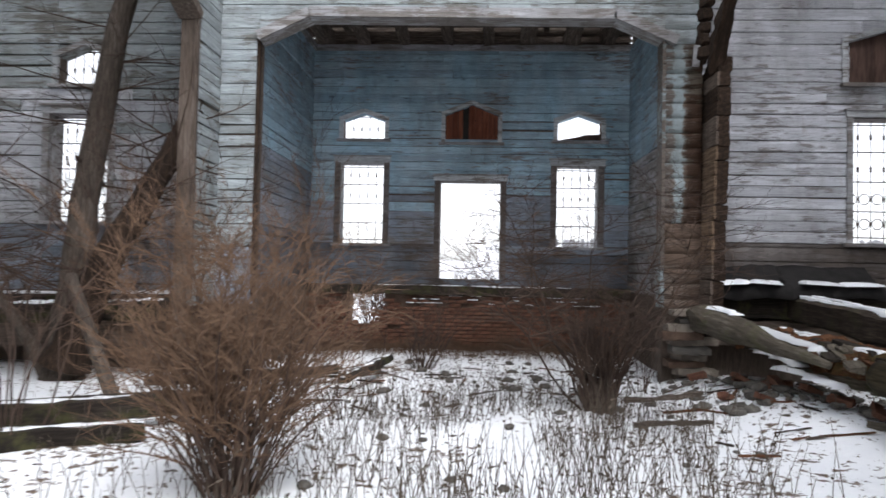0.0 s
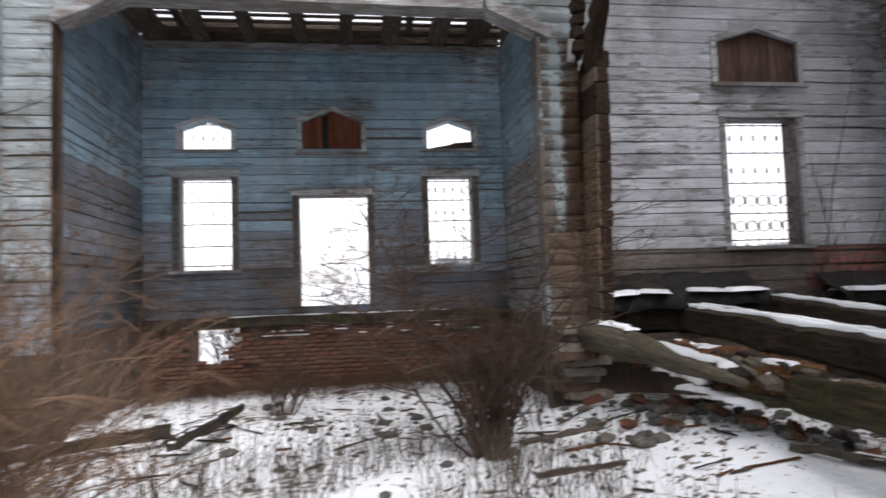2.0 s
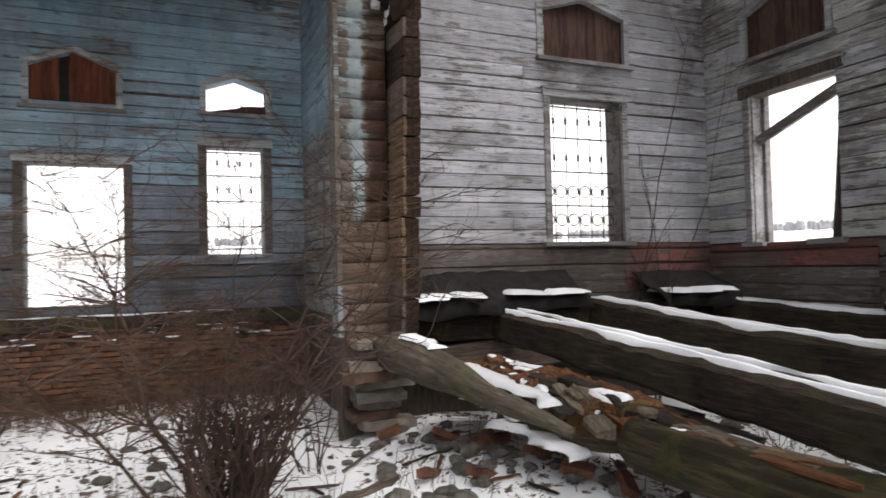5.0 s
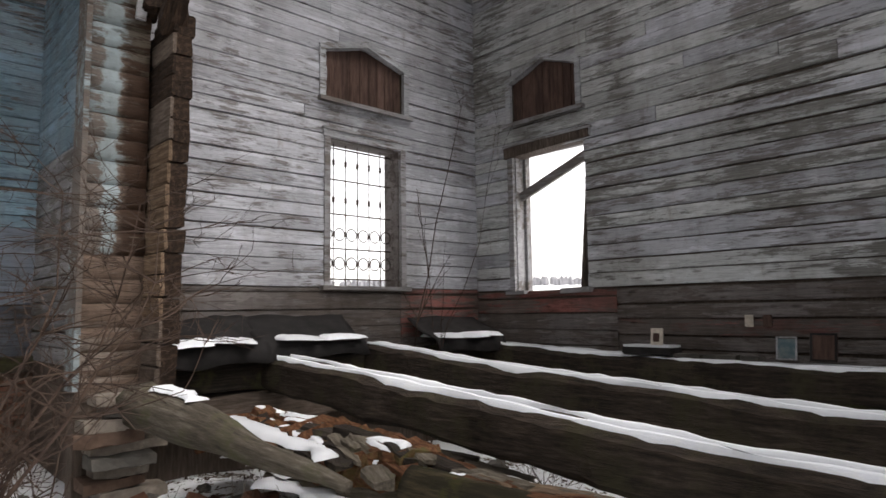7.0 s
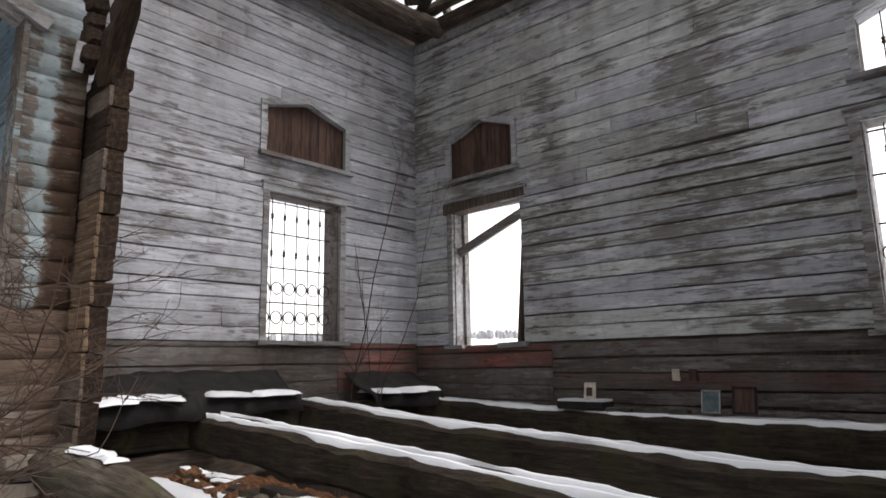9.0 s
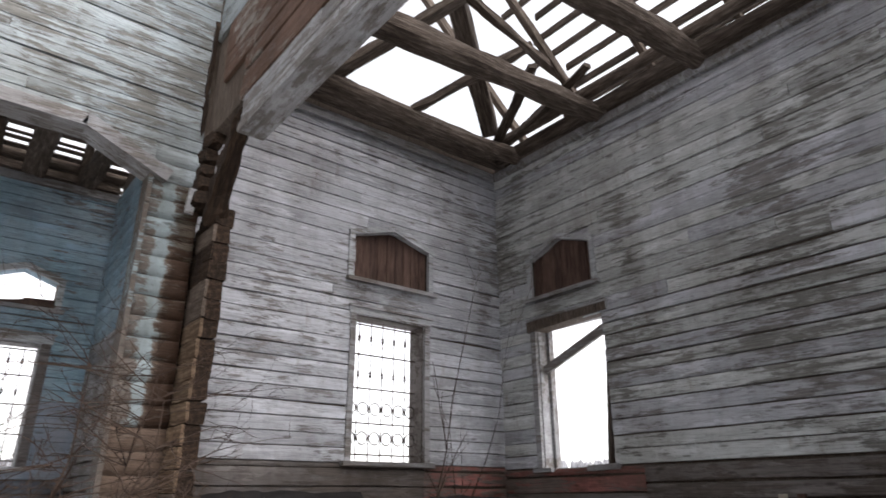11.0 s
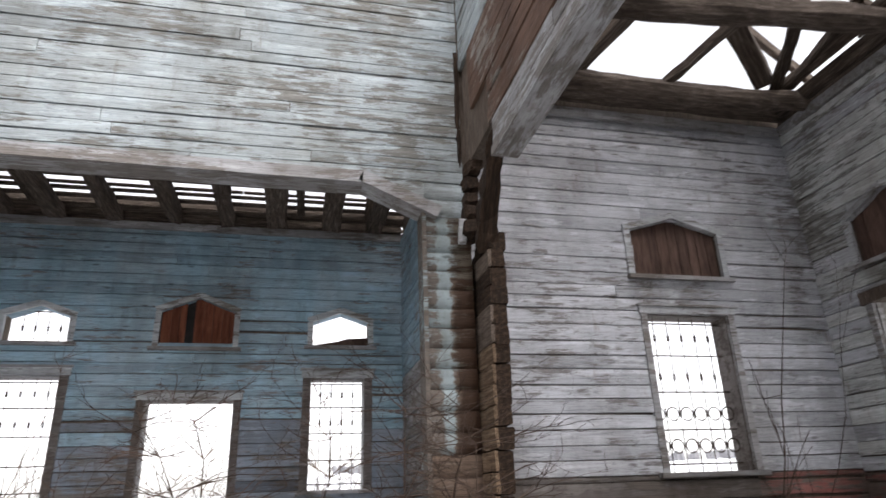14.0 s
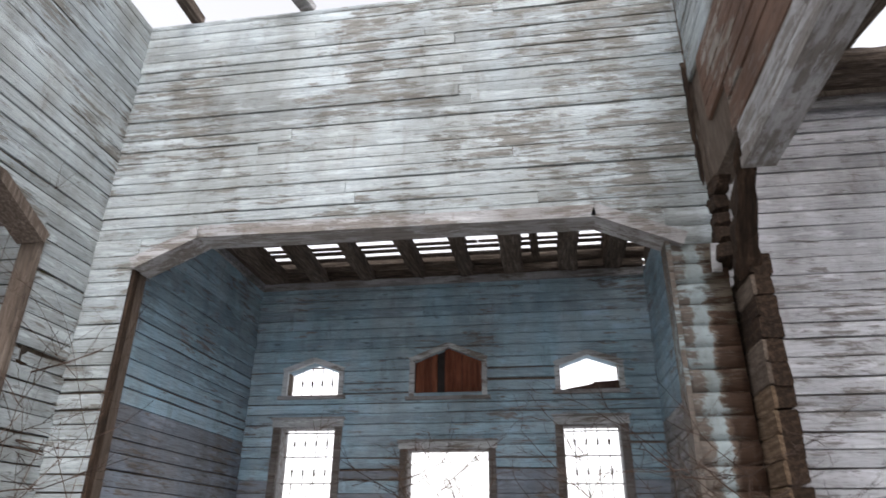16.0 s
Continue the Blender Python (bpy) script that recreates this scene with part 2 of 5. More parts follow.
def ground_material():
    m, n, l, p = nodes_of("snow_with_dead_leaves")
    geo = n.new("ShaderNodeNewGeometry")
    here = geo.outputs["Position"]
    fine = noise_node(n, l, here, 9.0, (1, 1, 1), 8, 0.7)
    broad = noise_node(n, l, here, 0.55, (1, 1, 0), 5, 0.6)
    s = n.new("ShaderNodeMath")
    s.operation = "MULTIPLY_ADD"
    s.inputs[1].default_value = 0.75
    l.new(broad, s.inputs[0])
    l.new(fine, s.inputs[2])
    mask = ramp(n, l, s.outputs[0], [(0.965, grey(0)), (0.99, grey(1))])
    litter = ramp(n, l, noise_node(n, l, here, 22.0, (1, 1, 1), 5, 0.7), [(0.3, (0.045, 0.032, 0.024)), (0.55, (0.13, 0.09, 0.06)), (0.75, (0.25, 0.18, 0.12))])
    white = ramp(n, l, noise_node(n, l, here, 2.0), [(0.3, (0.86, 0.88, 0.90)), (0.7, (0.93, 0.94, 0.95))])
    l.new(mixc(n, l, mask, white, litter), p.inputs["Base Color"])
    p.inputs["Roughness"].default_value = 0.75
    p.inputs["Specular IOR Level"].default_value = 0.25
    bumped(n, l, p, noise_node(n, l, here, 6.0, (1, 1, 1), 8, 0.65), 0.6, 0.05)
    return m


GROUND = ground_material()

# ---- mesh helpers ----
rnd = random.Random(7)


def mesh_of(name, verts, faces, material):
    me = bpy.data.meshes.new(name)
    me.from_pydata([tuple(v) for v in verts], [], faces)
    me.materials.append(material)
    me.update()
    return me


def part(name, bm, material, parent, label=""):
    """Links a bmesh or mesh as one object under a thing or under a part."""
    if isinstance(bm, bmesh.types.BMesh):
        me = bpy.data.meshes.new(name)
        bm.to_mesh(me)
        bm.free()
        me.materials.append(material)
    else:
        me = bm
    ob = new(name, me)
    ob.parent = parent
    return tagged(ob, label) if label else ob


def thing(name, label, category, group="", kind="", at=(0, 0, 0), data=None):
    ob = new(name, data)
    ob.matrix_basis = Matrix.Translation(at)
    return tagged(ob, label, category, group, kind)


class Geo:
    """Collects boxes, tubes and lumps for one mesh."""

    def __init__(self):
        self.v, self.f = [], []

    def box(self, a, b, m=None):
        k = len(self.v)
        for x in (a[0], b[0]):
            for y in (a[1], b[1]):
                for z in (a[2], b[2]):
                    self.v.append(m @ Vector((x, y, z)) if m else Vector((x, y, z)))
        self.f += [tuple(k + i for i in q) for q in ((0, 1, 3, 2), (4, 6, 7, 5), (0, 4, 5, 1), (2, 3, 7, 6), (0, 2, 6, 4), (1, 5, 7, 3))]
        return self

    def prism(self, outline, axis, lo, hi):
        """An outline in two axes drawn out along the third."""
        k, c = len(self.v), len(outline)
        for d in (lo, hi):
            for p in outline:
                q = list(p)
                q.insert(axis, d)
                self.v.append(Vector(q))
        self.f += [tuple(range(k, k + c)), tuple(range(k + 2 * c - 1, k + c - 1, -1))]
        self.f += [(k + i, k + c + i, k + c + (i + 1) % c, k + (i + 1) % c) for i in range(c)]
        return self

    def tube(self, pts, radii, sides=4, cap=False):
        k = len(self.v)
        for i, p in enumerate(pts):
            d = (Vector(pts[min(i + 1, len(pts) - 1)]) - Vector(pts[max(i - 1, 0)]))
            d = d.normalized() if d.length > 1e-6 else Vector((0, 0, 1))
            a = d.cross(Vector((0.31, 0.87, 0.2)) if abs(d.z) > 0.8 else Vector((0, 0, 1))).normalized()
            b = d.cross(a)
            for s in range(sides):
                w = 2 * math.pi * s / sides
                self.v.append(Vector(p) + radii[i] * (math.cos(w) * a + math.sin(w) * b))
        for i in range(len(pts) - 1):
            for s in range(sides):
                q = k + i * sides
                self.f.append((q + s, q + (s + 1) % sides, q + sides + (s + 1) % sides, q + sides + s))
        if cap:
            self.f.append(tuple(k + s for s in range(sides - 1, -1, -1)))
            self.f.append(tuple(k + (len(pts) - 1) * sides + s for s in range(sides)))
        return self

    def mesh(self, name, material, smooth=False):
        me = mesh_of(name, self.v, self.f, material)
        bm = bmesh.new()
        bm.from_mesh(me)
        bmesh.ops.recalc_face_normals(bm, faces=bm.faces)
        bm.to_mesh(me)
        bm.free()
        if smooth:
            me.polygons.foreach_set("use_smooth", [True] * len(me.polygons))
        return me


def timber(p0, p1, w, h, wob=0.012, seed=0, steps=10, chip=0.0):
    """A hewn timber mesh along local z from p0, and its pose."""
    p0, p1 = Vector(p0), Vector(p1)
    r = random.Random(seed)
    g, length = Geo(), (p1 - p0).length
    ring = [(-.5, -.42), (-.42, -.5), (.42, -.5), (.5, -.42), (.5, .42), (.42, .5), (-.42, .5), (-.5, .42)]
    for i in range(steps + 1):
        z = length * i / steps
        e = 1 - chip * r.random() if i in (0, steps) else 1
        for x, y in ring:
            n3 = noise.noise_vector(Vector((x * 2 + seed, y * 2, z * 1.1))) * wob
            g.v.append(Vector((x * w * e + n3.x + r.uniform(-wob, wob) * .4, y * h * e + n3.y + r.uniform(-wob, wob) * .4, z)))
    for i in range(steps):
        for s in range(8):
            g.f.append((i * 8 + s, i * 8 + (s + 1) % 8, i * 8 + 8 + (s + 1) % 8, i * 8 + 8 + s))
    g.f += [tuple(range(7, -1, -1)), tuple(range(steps * 8, steps * 8 + 8))]
    d = (p1 - p0).normalized()
    up = Vector((0, 0, 1)) if abs(d.z) < 0.9 else Vector((0, 1, 0))
    side = up.cross(d).normalized()
    rot = Matrix((side, d.cross(side), d)).transposed().to_4x4()
    return g, Matrix.Translation(p0) @ rot


def round_log(p0, p1, r0, r1, wob=0.02, seed=0, steps=14, sides=14, bend=0.0):
    p0, p1 = Vector(p0), Vector(p1)
    g, length = Geo(), (p1 - p0).length
    for i in range(steps + 1):
        f = i / steps
        z, rr = length * f, r0 + (r1 - r0) * f
        for s in range(sides):
            w = 2 * math.pi * s / sides
            k = rr * (1 + noise.noise(Vector((math.cos(w) * 1.3 + seed, math.sin(w) * 1.3, z * 1.4))) * wob * 8)
            g.v.append(Vector((math.cos(w) * k, math.sin(w) * k + bend * math.sin(math.pi * f), z)))
    for i in range(steps):
        for s in range(sides):
            g.f.append((i * sides + s, i * sides + (s + 1) % sides, (i + 1) * sides + (s + 1) % sides, (i + 1) * sides + s))
    g.f += [tuple(range(sides - 1, -1, -1)), tuple(range(steps * sides, (steps + 1) * sides))]
    d = (p1 - p0).normalized()
    up = Vector((0, 0, 1)) if abs(d.z) < 0.9 else Vector((0, 1, 0))
    side = up.cross(d).normalized()
    rot = Matrix((side, d.cross(side), d)).transposed().to_4x4()
    return g, Matrix.Translation(p0) @ rot


def put(name, made, material, parent=None, label="", category="", group="", kind="", smooth=False):
    g, m = made
    ob = new(name, g.mesh(name, material, smooth))
    ob.parent = parent
    ob.matrix_basis = m
    return tagged(ob, label, category, group, kind)


def snow_cap(p0, p1, w, seed, parent, h=0.05, name="snow"):
    """A thin uneven ridge of snow along a timber's top."""
    r = random.Random(seed)
    p0, p1 = Vector(p0), Vector(p1)
    d = (p1 - p0)
    n = max(8, int(d.length / 0.07))
    side = Vector((0, 0, 1)).cross(d.normalized())
    g = Geo()
    for i in range(n + 1):
        c = p0 + d * i / n
        a = w * (0.26 + 0.3 * noise.noise(Vector((i * .3, seed, 0))) + r.uniform(-.1, .1))
        b = w * (0.26 + 0.3 * noise.noise(Vector((i * .3, seed + 9, 0))) + r.uniform(-.1, .1))
        t = .6 * h * (0.6 + 0.7 * r.random()) * (0.15 if i in (0, n) else 1)
        for k, z in ((-a, -0.02), (-a * .75, t * .8), (0, t), (b * .75, t * .8), (b, -0.02)):
            g.v.append(c + side * k + Vector((0, 0, z)))
    for i in range(n):
        for s in range(4):
            g.f.append((i * 5 + s, i * 5 + s + 1, i * 5 + 6 + s, i * 5 + 5 + s))
    g.f += [(0, 1, 2, 3, 4), tuple(n * 5 + s for s in (4, 3, 2, 1, 0))]
    me = g.mesh(name, SNOW, True)
    inv = parent.matrix_basis.inverted()
    me.transform(inv)
    return part(name, me, SNOW, parent, "thin white snow")


# ---- walls clad with horizontal boards ----
class Wall:
    """A log wall with boards on one side. facing: the side that shows boards. u runs along the wall, in world x or y."""

    def __init__(self, name, facing, plane, u0, u1, z0, z1, holes=(), thick=0.24, label="", core=LOGWALL, cut=None):
        self.facing, self.plane, self.z = facing, plane, (z0, z1)
        self.along = "x" if facing in ("-y", "+y") else "y"
        self.sign = {"-y": 1, "+y": -1, "-x": -1, "+x": 1}[facing]
        self.into = {"-y": Vector((0, 1, 0)), "+y": Vector((0, -1, 0)), "-x": Vector((1, 0, 0)), "+x": Vector((-1, 0, 0))}[facing]
        self.U = {"-y": Vector((1, 0, 0)), "+y": Vector((-1, 0, 0)), "-x": Vector((0, -1, 0)), "+x": Vector((0, 1, 0))}[facing]
        self.holes = [tuple(sorted((a * self.sign, b * self.sign))) + (c, d) for a, b, c, d in holes]
        self.u = tuple(sorted((u0 * self.sign, u1 * self.sign)))
        rot = Matrix((self.U, self.into, Vector((0, 0, 1)))).transposed().to_4x4()
        base = self.into.copy() * (plane * (1 if facing[0] == "-" else -1))
        self.m = Matrix.Translation(base) @ rot
        us = sorted({*self.u, *(h[0] for h in self.holes), *(h[1] for h in self.holes)})
        zs = sorted({z0, z1, *(h[2] for h in self.holes), *(h[3] for h in self.holes)})
        us = [q for q in us if self.u[0] <= q <= self.u[1]]
        zs = [q for q in zs if z0 <= q <= z1]
        g = Geo()
        for a, b in zip(us, us[1:]):
            for c, d in zip(zs, zs[1:]):
                mu, mz = (a + b) / 2, (c + d) / 2
                if not any(h[0] < mu < h[1] and h[2] < mz < h[3] for h in self.holes):
                    g.box((a, 0.03, c), (b, thick, d))
        self.ob = new(name, g.mesh(name, core))
        self.ob.matrix_basis = self.m
        tagged(self.ob, label, "wall", kind="structure")

    def boards(self, z0, z1, pick, height=0.19, u0=None, u1=None, seed=1, gap=0.009, rough=0.018, lose=0.0, long=4.2):
        r = random.Random(seed)
        lo, hi = self.u if u0 is None else sorted((u0 * self.sign, u1 * self.sign))
        z = z0
        while z < z1 - 0.03:
            h = min(height * r.uniform(0.86, 1.12), z1 - z)
            if z1 - z - h < 0.06:
                h = z1 - z
            spans = [(lo, hi)]
            for a, b, c, d in self.holes:
                if c < z + h * 0.5 < d:
                    spans = [s for q in spans for s in ((q[0], min(q[1], a)), (max(q[0], b), q[1])) if s[1] - s[0] > 0.03]
            for a, b in spans:
                cuts = [a]
                if b - a > long and r.random() < 0.75:
                    cuts.append(a + (b - a) * r.uniform(0.25, 0.75))
                cuts.append(b)
                for c, d in zip(cuts, cuts[1:]):
                    if r.random() < lose:
                        continue
                    self.board(c, d, z, h, pick(z + h / 2, r), r, gap, rough)
            z += h
        return self

    def board(self, a, b, z, h, material, r, gap=0.007, rough=0.012):
        n = max(2, min(9, int((b - a) / 0.5)))
        gap = gap * r.choice((.12, .16, .2, .25, .3, .45, .7, 1.1, 2.0))
        tilt, off, seed = r.uniform(-.004, .004), r.uniform(0, rough), r.random() * 90
        g = Geo()
        L = b - a
        for i in range(n + 1):
            x = L * i / n + (r.uniform(0.001, 0.006) if i == 0 else -r.uniform(0.001, 0.006) if i == n else 0)
            e0 = gap * (0.5 + abs(noise.noise(Vector((x * 1.3, seed, 0)))) * 2.2)
            e1 = gap * (0.5 + abs(noise.noise(Vector((x * 1.3, seed, 5)))) * 2.2)
            y = -off + noise.noise(Vector((x * .8, seed, 9))) * 0.006
            t = tilt * (i / n - .5) * 2
            g.v += [Vector((x, 0.026, e0 + t)), Vector((x, y, e0 + t + .004)), Vector((x, y - .004, h * .5 + t)), Vector((x, y, h - e1 + t - .004)), Vector((x, 0.026, h - e1 + t))]
        for i in range(n):
            for s in range(4):
                g.f.append((i * 5 + s, i * 5 + s + 1, i * 5 + 6 + s, i * 5 + 5 + s))
        g.f += [(0, 1, 2, 3, 4), tuple(n * 5 + s for s in (4, 3, 2, 1, 0))]
        ob = new("board", g.mesh("board", material))
        ob.parent = self.ob
        ob.matrix_basis = Matrix.Translation((a, 0, z))
        return ob

    def spandrel(self, ua, ub, uz, zt, material, name="board"):
        """A three-cornered filler: (ua, zt), (ub, zt), (ua, uz)."""
        g = Geo().prism([(ua * self.sign, zt), (ub * self.sign, zt), (ua * self.sign, uz)], 1, -0.004, 0.2)
        return part(name, g.mesh(name, material), material, self.ob)


def bar_between(g, a, b, w, d0, d1):
    """A flat trim bar in the wall's plane from a to b (u, z), w wide, from depth d0 to d1."""
    a, b = Vector(a), Vector(b)
    t = (b - a).normalized()
    n = Vector((-t.y, t.x)) * w / 2
    return g.prism([tuple(a - n), tuple(b - n), tuple(b + n), tuple(a + n)], 1, d0, d1)


def trim_piece(name, a, b, w, parent, d0=-0.035, d1=0.02, material=None, label=""):
    mat = material or TRIM
    return part(name, bar_between(Geo(), a, b, w, d0, d1).mesh(name, mat), mat, parent, label)


def casing(wall, name, ua, ub, z0, z1, label, sill=True, w=0.12, grille=0, head=True, left=True, right=True, liner=True, side=None, reveal=None, rings=True):
    """The board casing of a rectangular opening, with reveals, sill and an iron grille."""
    a, b = sorted((ua * wall.sign, ub * wall.sign))
    win = new(name)
    win.matrix_basis = wall.m
    tagged(win, label, "window" if "window" in name else "door", kind="structure")
    if left:
        trim_piece("side_casing", (a - w / 2, z0), (a - w / 2, z1), w, win, material=side)
    if right:
        trim_piece("side_casing", (b + w / 2, z0), (b + w / 2, z1), w, win, material=side)
    if head:
        trim_piece("head_casing", (a - w - .02, z1 + w * .5), (b + w + .02, z1 + w * .5), w, win, -0.045, material=PALETRIM)
        trim_piece("head_ledge", (a - w - .04, z1 + w + .016), (b + w + .04, z1 + w + .016), 0.03, win, -0.07)
    if liner:
        for q, s in ((a, 1), (b, -1)):
            trim_piece("reveal", (q + s * 0.008, z0), (q + s * 0.008, z1), 0.012, win, 0.024, 0.33, reveal or TRIM)
        trim_piece("reveal", (a + .015, z1 - 0.008), (b - .015, z1 - 0.008), 0.012, win, 0.024, 0.33, reveal or TRIM)
    if sill:
        trim_piece("window_sill", (a - w - .05, z0 - 0.03), (b + w + .05, z0 - 0.03), 0.055, win, -0.09, 0.27)
    if grille:
        iron_grille(win, a, b, z0, z1, grille, rings)
    return win


def iron_grille(win, a, b, z0, z1, bars, rings=True):
    g = Geo()
    h = z1 - z0
    for f in ((0.05, 0.26, 0.5, 0.74, 0.96) if h > 1 else (0.08, 0.92)):
        g.box((a, 0.195, z0 + h * f - .009), (b, 0.207, z0 + h * f + .009))
    gr = part("grille", g.mesh("grille", IRON), IRON, win, "rusty black wrought iron grille")
    for i in range(bars):
        u = a + (b - a) * (i + 1) / (bars + 1)
        q = Geo().tube([(u, 0.2, z0), (u, 0.2, z1)], [.0075] * 2, 5)
        for f in ((0.6, 0.86) if h > 1 else (0.45,)):
            z = z0 + h * f
            q.tube([(u, .2, z - .045), (u, .2, z - .02), (u, .2, z), (u, .2, z + .02), (u, .2, z + .045)], [.009, .025, .014, .025, .009], 6)
        part("bar", q.mesh("bar", IRON), IRON, gr)
    if rings and h > 1:
        step = (b - a) / (bars + 1)
        for f in (0.16, 0.36):
            for i in range(bars + 1):
                c, z, rr = a + step * (i + .5), z0 + h * f, step * .42
                pts = [(c + rr * math.cos(k * math.pi / 7), .2, z + rr * math.sin(k * math.pi / 7)) for k in range(15)]
                part("ring", Geo().tube(pts, [.009] * 15, 4).mesh("ring", IRON), IRON, gr)


def gable_window(wall, name, ua, ub, z0, ze, za, label, skew=0.0, boarded=None, grille=0, fill=None, gapped=False, half=False):
    """A low opening with a shallow pointed head; the wall's hole reaches the apex, and fillers close its corners."""
    a, b = sorted((ua * wall.sign, ub * wall.sign))
    c = (a + b) / 2
    win = new(name)
    win.matrix_basis = wall.m
    tagged(win, label, "window", kind="structure")
    for q in (a, b):
        g = Geo().prism([(q, ze), (q, za + .01), (c, za + .01), (c, za)], 1, 0.012, 0.24)
        part("corner_board", g.mesh("corner_board", fill or GREY), fill or GREY, win)
    w = 0.085
    trim_piece("side_casing", (a - w / 2 - skew, z0), (a - w / 2 - skew, ze), w, win, material=PALETRIM)
    trim_piece("side_casing", (b + w / 2, z0), (b + w / 2, ze), w, win, material=PALETRIM)
    trim_piece("head_casing", (a - w - skew, ze + .02), (c, za + .045), w, win, -0.045, material=PALETRIM)
    trim_piece("head_casing", (c, za + .045), (b + w, ze + .02), w, win, -0.043, material=PALETRIM)
    trim_piece("window_sill", (a - w - .05, z0 - 0.03), (b + w + .05, z0 - 0.03), 0.055, win, -0.085, 0.2)
    if boarded:
        # Added sheet keeps the sky out of the slits, near-black behind the gap.
        g = Geo().prism([(a, z0), (b, z0), (b, ze), (c, za), (a, ze)], 1, .12, .14)
        bk = TAR if gapped else PANEL
        part("backing", g.mesh("backing", bk), bk, win)
        n = 9
        r = random.Random(len(name) + int(ua * 10))
        lo = a
        while lo < b - .01:
            hi = min(b, lo + (b - a) / n * r.uniform(.8, 1.25))
            mid = (lo + hi) / 2
            top = ze + (za - ze) * (1 - abs(mid - c) / (c - a))
            if not (gapped and c - 0.17 < mid < c + 0.0):
                d = r.uniform(0.05, 0.075)
                g = Geo().box((lo + .003, d, z0 + .002), (hi - .003, d + .025, top + .03))
                part("panel_board", g.mesh("panel_board", boarded), boarded, win)
            lo = hi
    if half:
        g = Geo().prism([(a, z0), (b, z0), (b, z0 + .17), (c + .1, z0 + .15), (c, z0 + .11), (a + .1, z0 + .05)], 1, .1, .13)
        part("panel_board", g.mesh("panel_board", PANEL), PANEL, win, "broken brown board")
    if grille:
        iron_grille(win, a, b, z0, za, grille, False)
    return win

# ---- ground: one sheet to the horizon ----
def height(x, y):
    inside = -0.10 - 0.2 * min(1, max(0, (y - 5) / 8))
    far = math.hypot(x, y - 6)
    z = inside if far < 16 else inside + (-0.9 - inside) * min(1, (far - 16) / 14)
    if far > 60:
        z += (min(far, 420) - 60) * (0.052 if x > 0 else 0.02)
    z += 0.07 * noise.noise(Vector((x * .5, y * .5, 0))) + 0.03 * noise.noise(Vector((x * 1.9, y * 1.9, 3)))
    z += 0.28 * math.exp(-((x - 4.2) ** 2 / 0.9 + (y - 9.6) ** 2 / 5.0))
    return z


def build_ground():
    xs = [-2600, -1200, -600, -420, -300, -200, -130, -90, -60, -40, -28, -20, -15] + [-12 + .2 * i for i in range(121)] + [15, 20, 28, 40, 60, 90, 130, 200, 300, 420, 600, 1200, 2600]
    ys = [-2600, -1200, -600, -420, -300, -200, -130, -90, -60, -40, -28, -20, -14, -9, -6] + [-4 + .2 * i for i in range(101)] + [19, 24, 32, 44, 60, 90, 130, 200, 300, 420, 600, 1200, 2600]
    g = Geo()
    for y in ys:
        for x in xs:
            g.v.append(Vector((x, y, height(x, y))))
    w = len(xs)
    g.f = [(j * w + i, j * w + i + 1, (j + 1) * w + i + 1, (j + 1) * w + i) for j in range(len(ys) - 1) for i in range(w - 1)]
    ob = new("ground", mesh_of("ground", g.v, g.f, GROUND))
    ob.data.polygons.foreach_set("use_smooth", [True] * len(ob.data.polygons))
    tagged(ob, "uneven ground under thin snow with dead leaves", "ground", kind="structure")


build_ground()

# ---- the log walls ----
NORTH, BACK, EAST, WEST = 11.2, 14.95, 8.92, -8.8
XE, XW = 3.70, -3.57          # faces of the crossing's side walls
AW, AE = -3.1, 3.55           # side walls of the blue bay
WL, WR, DOOR = (-2.47, -1.55, 1.9, 3.6), (2.06, 2.92, 1.9, 3.58), (-0.36, 0.92, 1.19, 3.24)
UL, UC, UR = (-2.43, -1.55, 4.1, 4.66), (-0.27, 0.83, 4.05, 4.85), (2.07, 2.97, 4.1, 4.66)

blue = Wall("wall_north_bay", "-y", BACK, AW - .24, AE + .24, 0.95, 6.16, [WL, WR, DOOR, UL, UC, UR], label="blue painted board wall of the bay, paint worn low down")
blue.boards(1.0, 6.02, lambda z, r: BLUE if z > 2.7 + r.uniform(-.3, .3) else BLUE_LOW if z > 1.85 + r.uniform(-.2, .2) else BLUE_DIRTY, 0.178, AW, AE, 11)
for side, plane, nm in (("+x", AW, "wall_bay_west"), ("-x", AE, "wall_bay_east")):
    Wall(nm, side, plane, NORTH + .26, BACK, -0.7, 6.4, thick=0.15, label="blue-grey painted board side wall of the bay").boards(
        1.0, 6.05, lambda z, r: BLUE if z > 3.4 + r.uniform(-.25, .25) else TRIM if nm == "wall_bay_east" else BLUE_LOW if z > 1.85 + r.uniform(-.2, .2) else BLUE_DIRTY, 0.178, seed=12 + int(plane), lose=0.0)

def pier_log(x0, x1, h, r, material):
    """One hewn log of the bare pier, round-faced, with uneven edges."""
    g = Geo()
    n = 6
    seed = r.random() * 50
    out = r.uniform(0, .018)
    for i in range(n + 1):
        x = x0 + (x1 - x0) * i / n
        for k in range(7):
            f = k / 6
            y = .05 - math.sin(math.pi * f) ** .25 * (.03 + out) + .018 * noise.noise(Vector((x * 6, f * 2, seed)))
            g.v.append(Vector((x, y, h * (.008 + .984 * f) + .008 * noise.noise(Vector((x * 5, seed, f))))))
    for i in range(n):
        g.f += [(i * 7 + s, i * 7 + s + 1, i * 7 + 8 + s, i * 7 + 7 + s) for s in range(6)]
    g.f += [tuple(range(7)), tuple(n * 7 + s for s in range(6, -1, -1))]
    return g.mesh("pier_log", material, True)


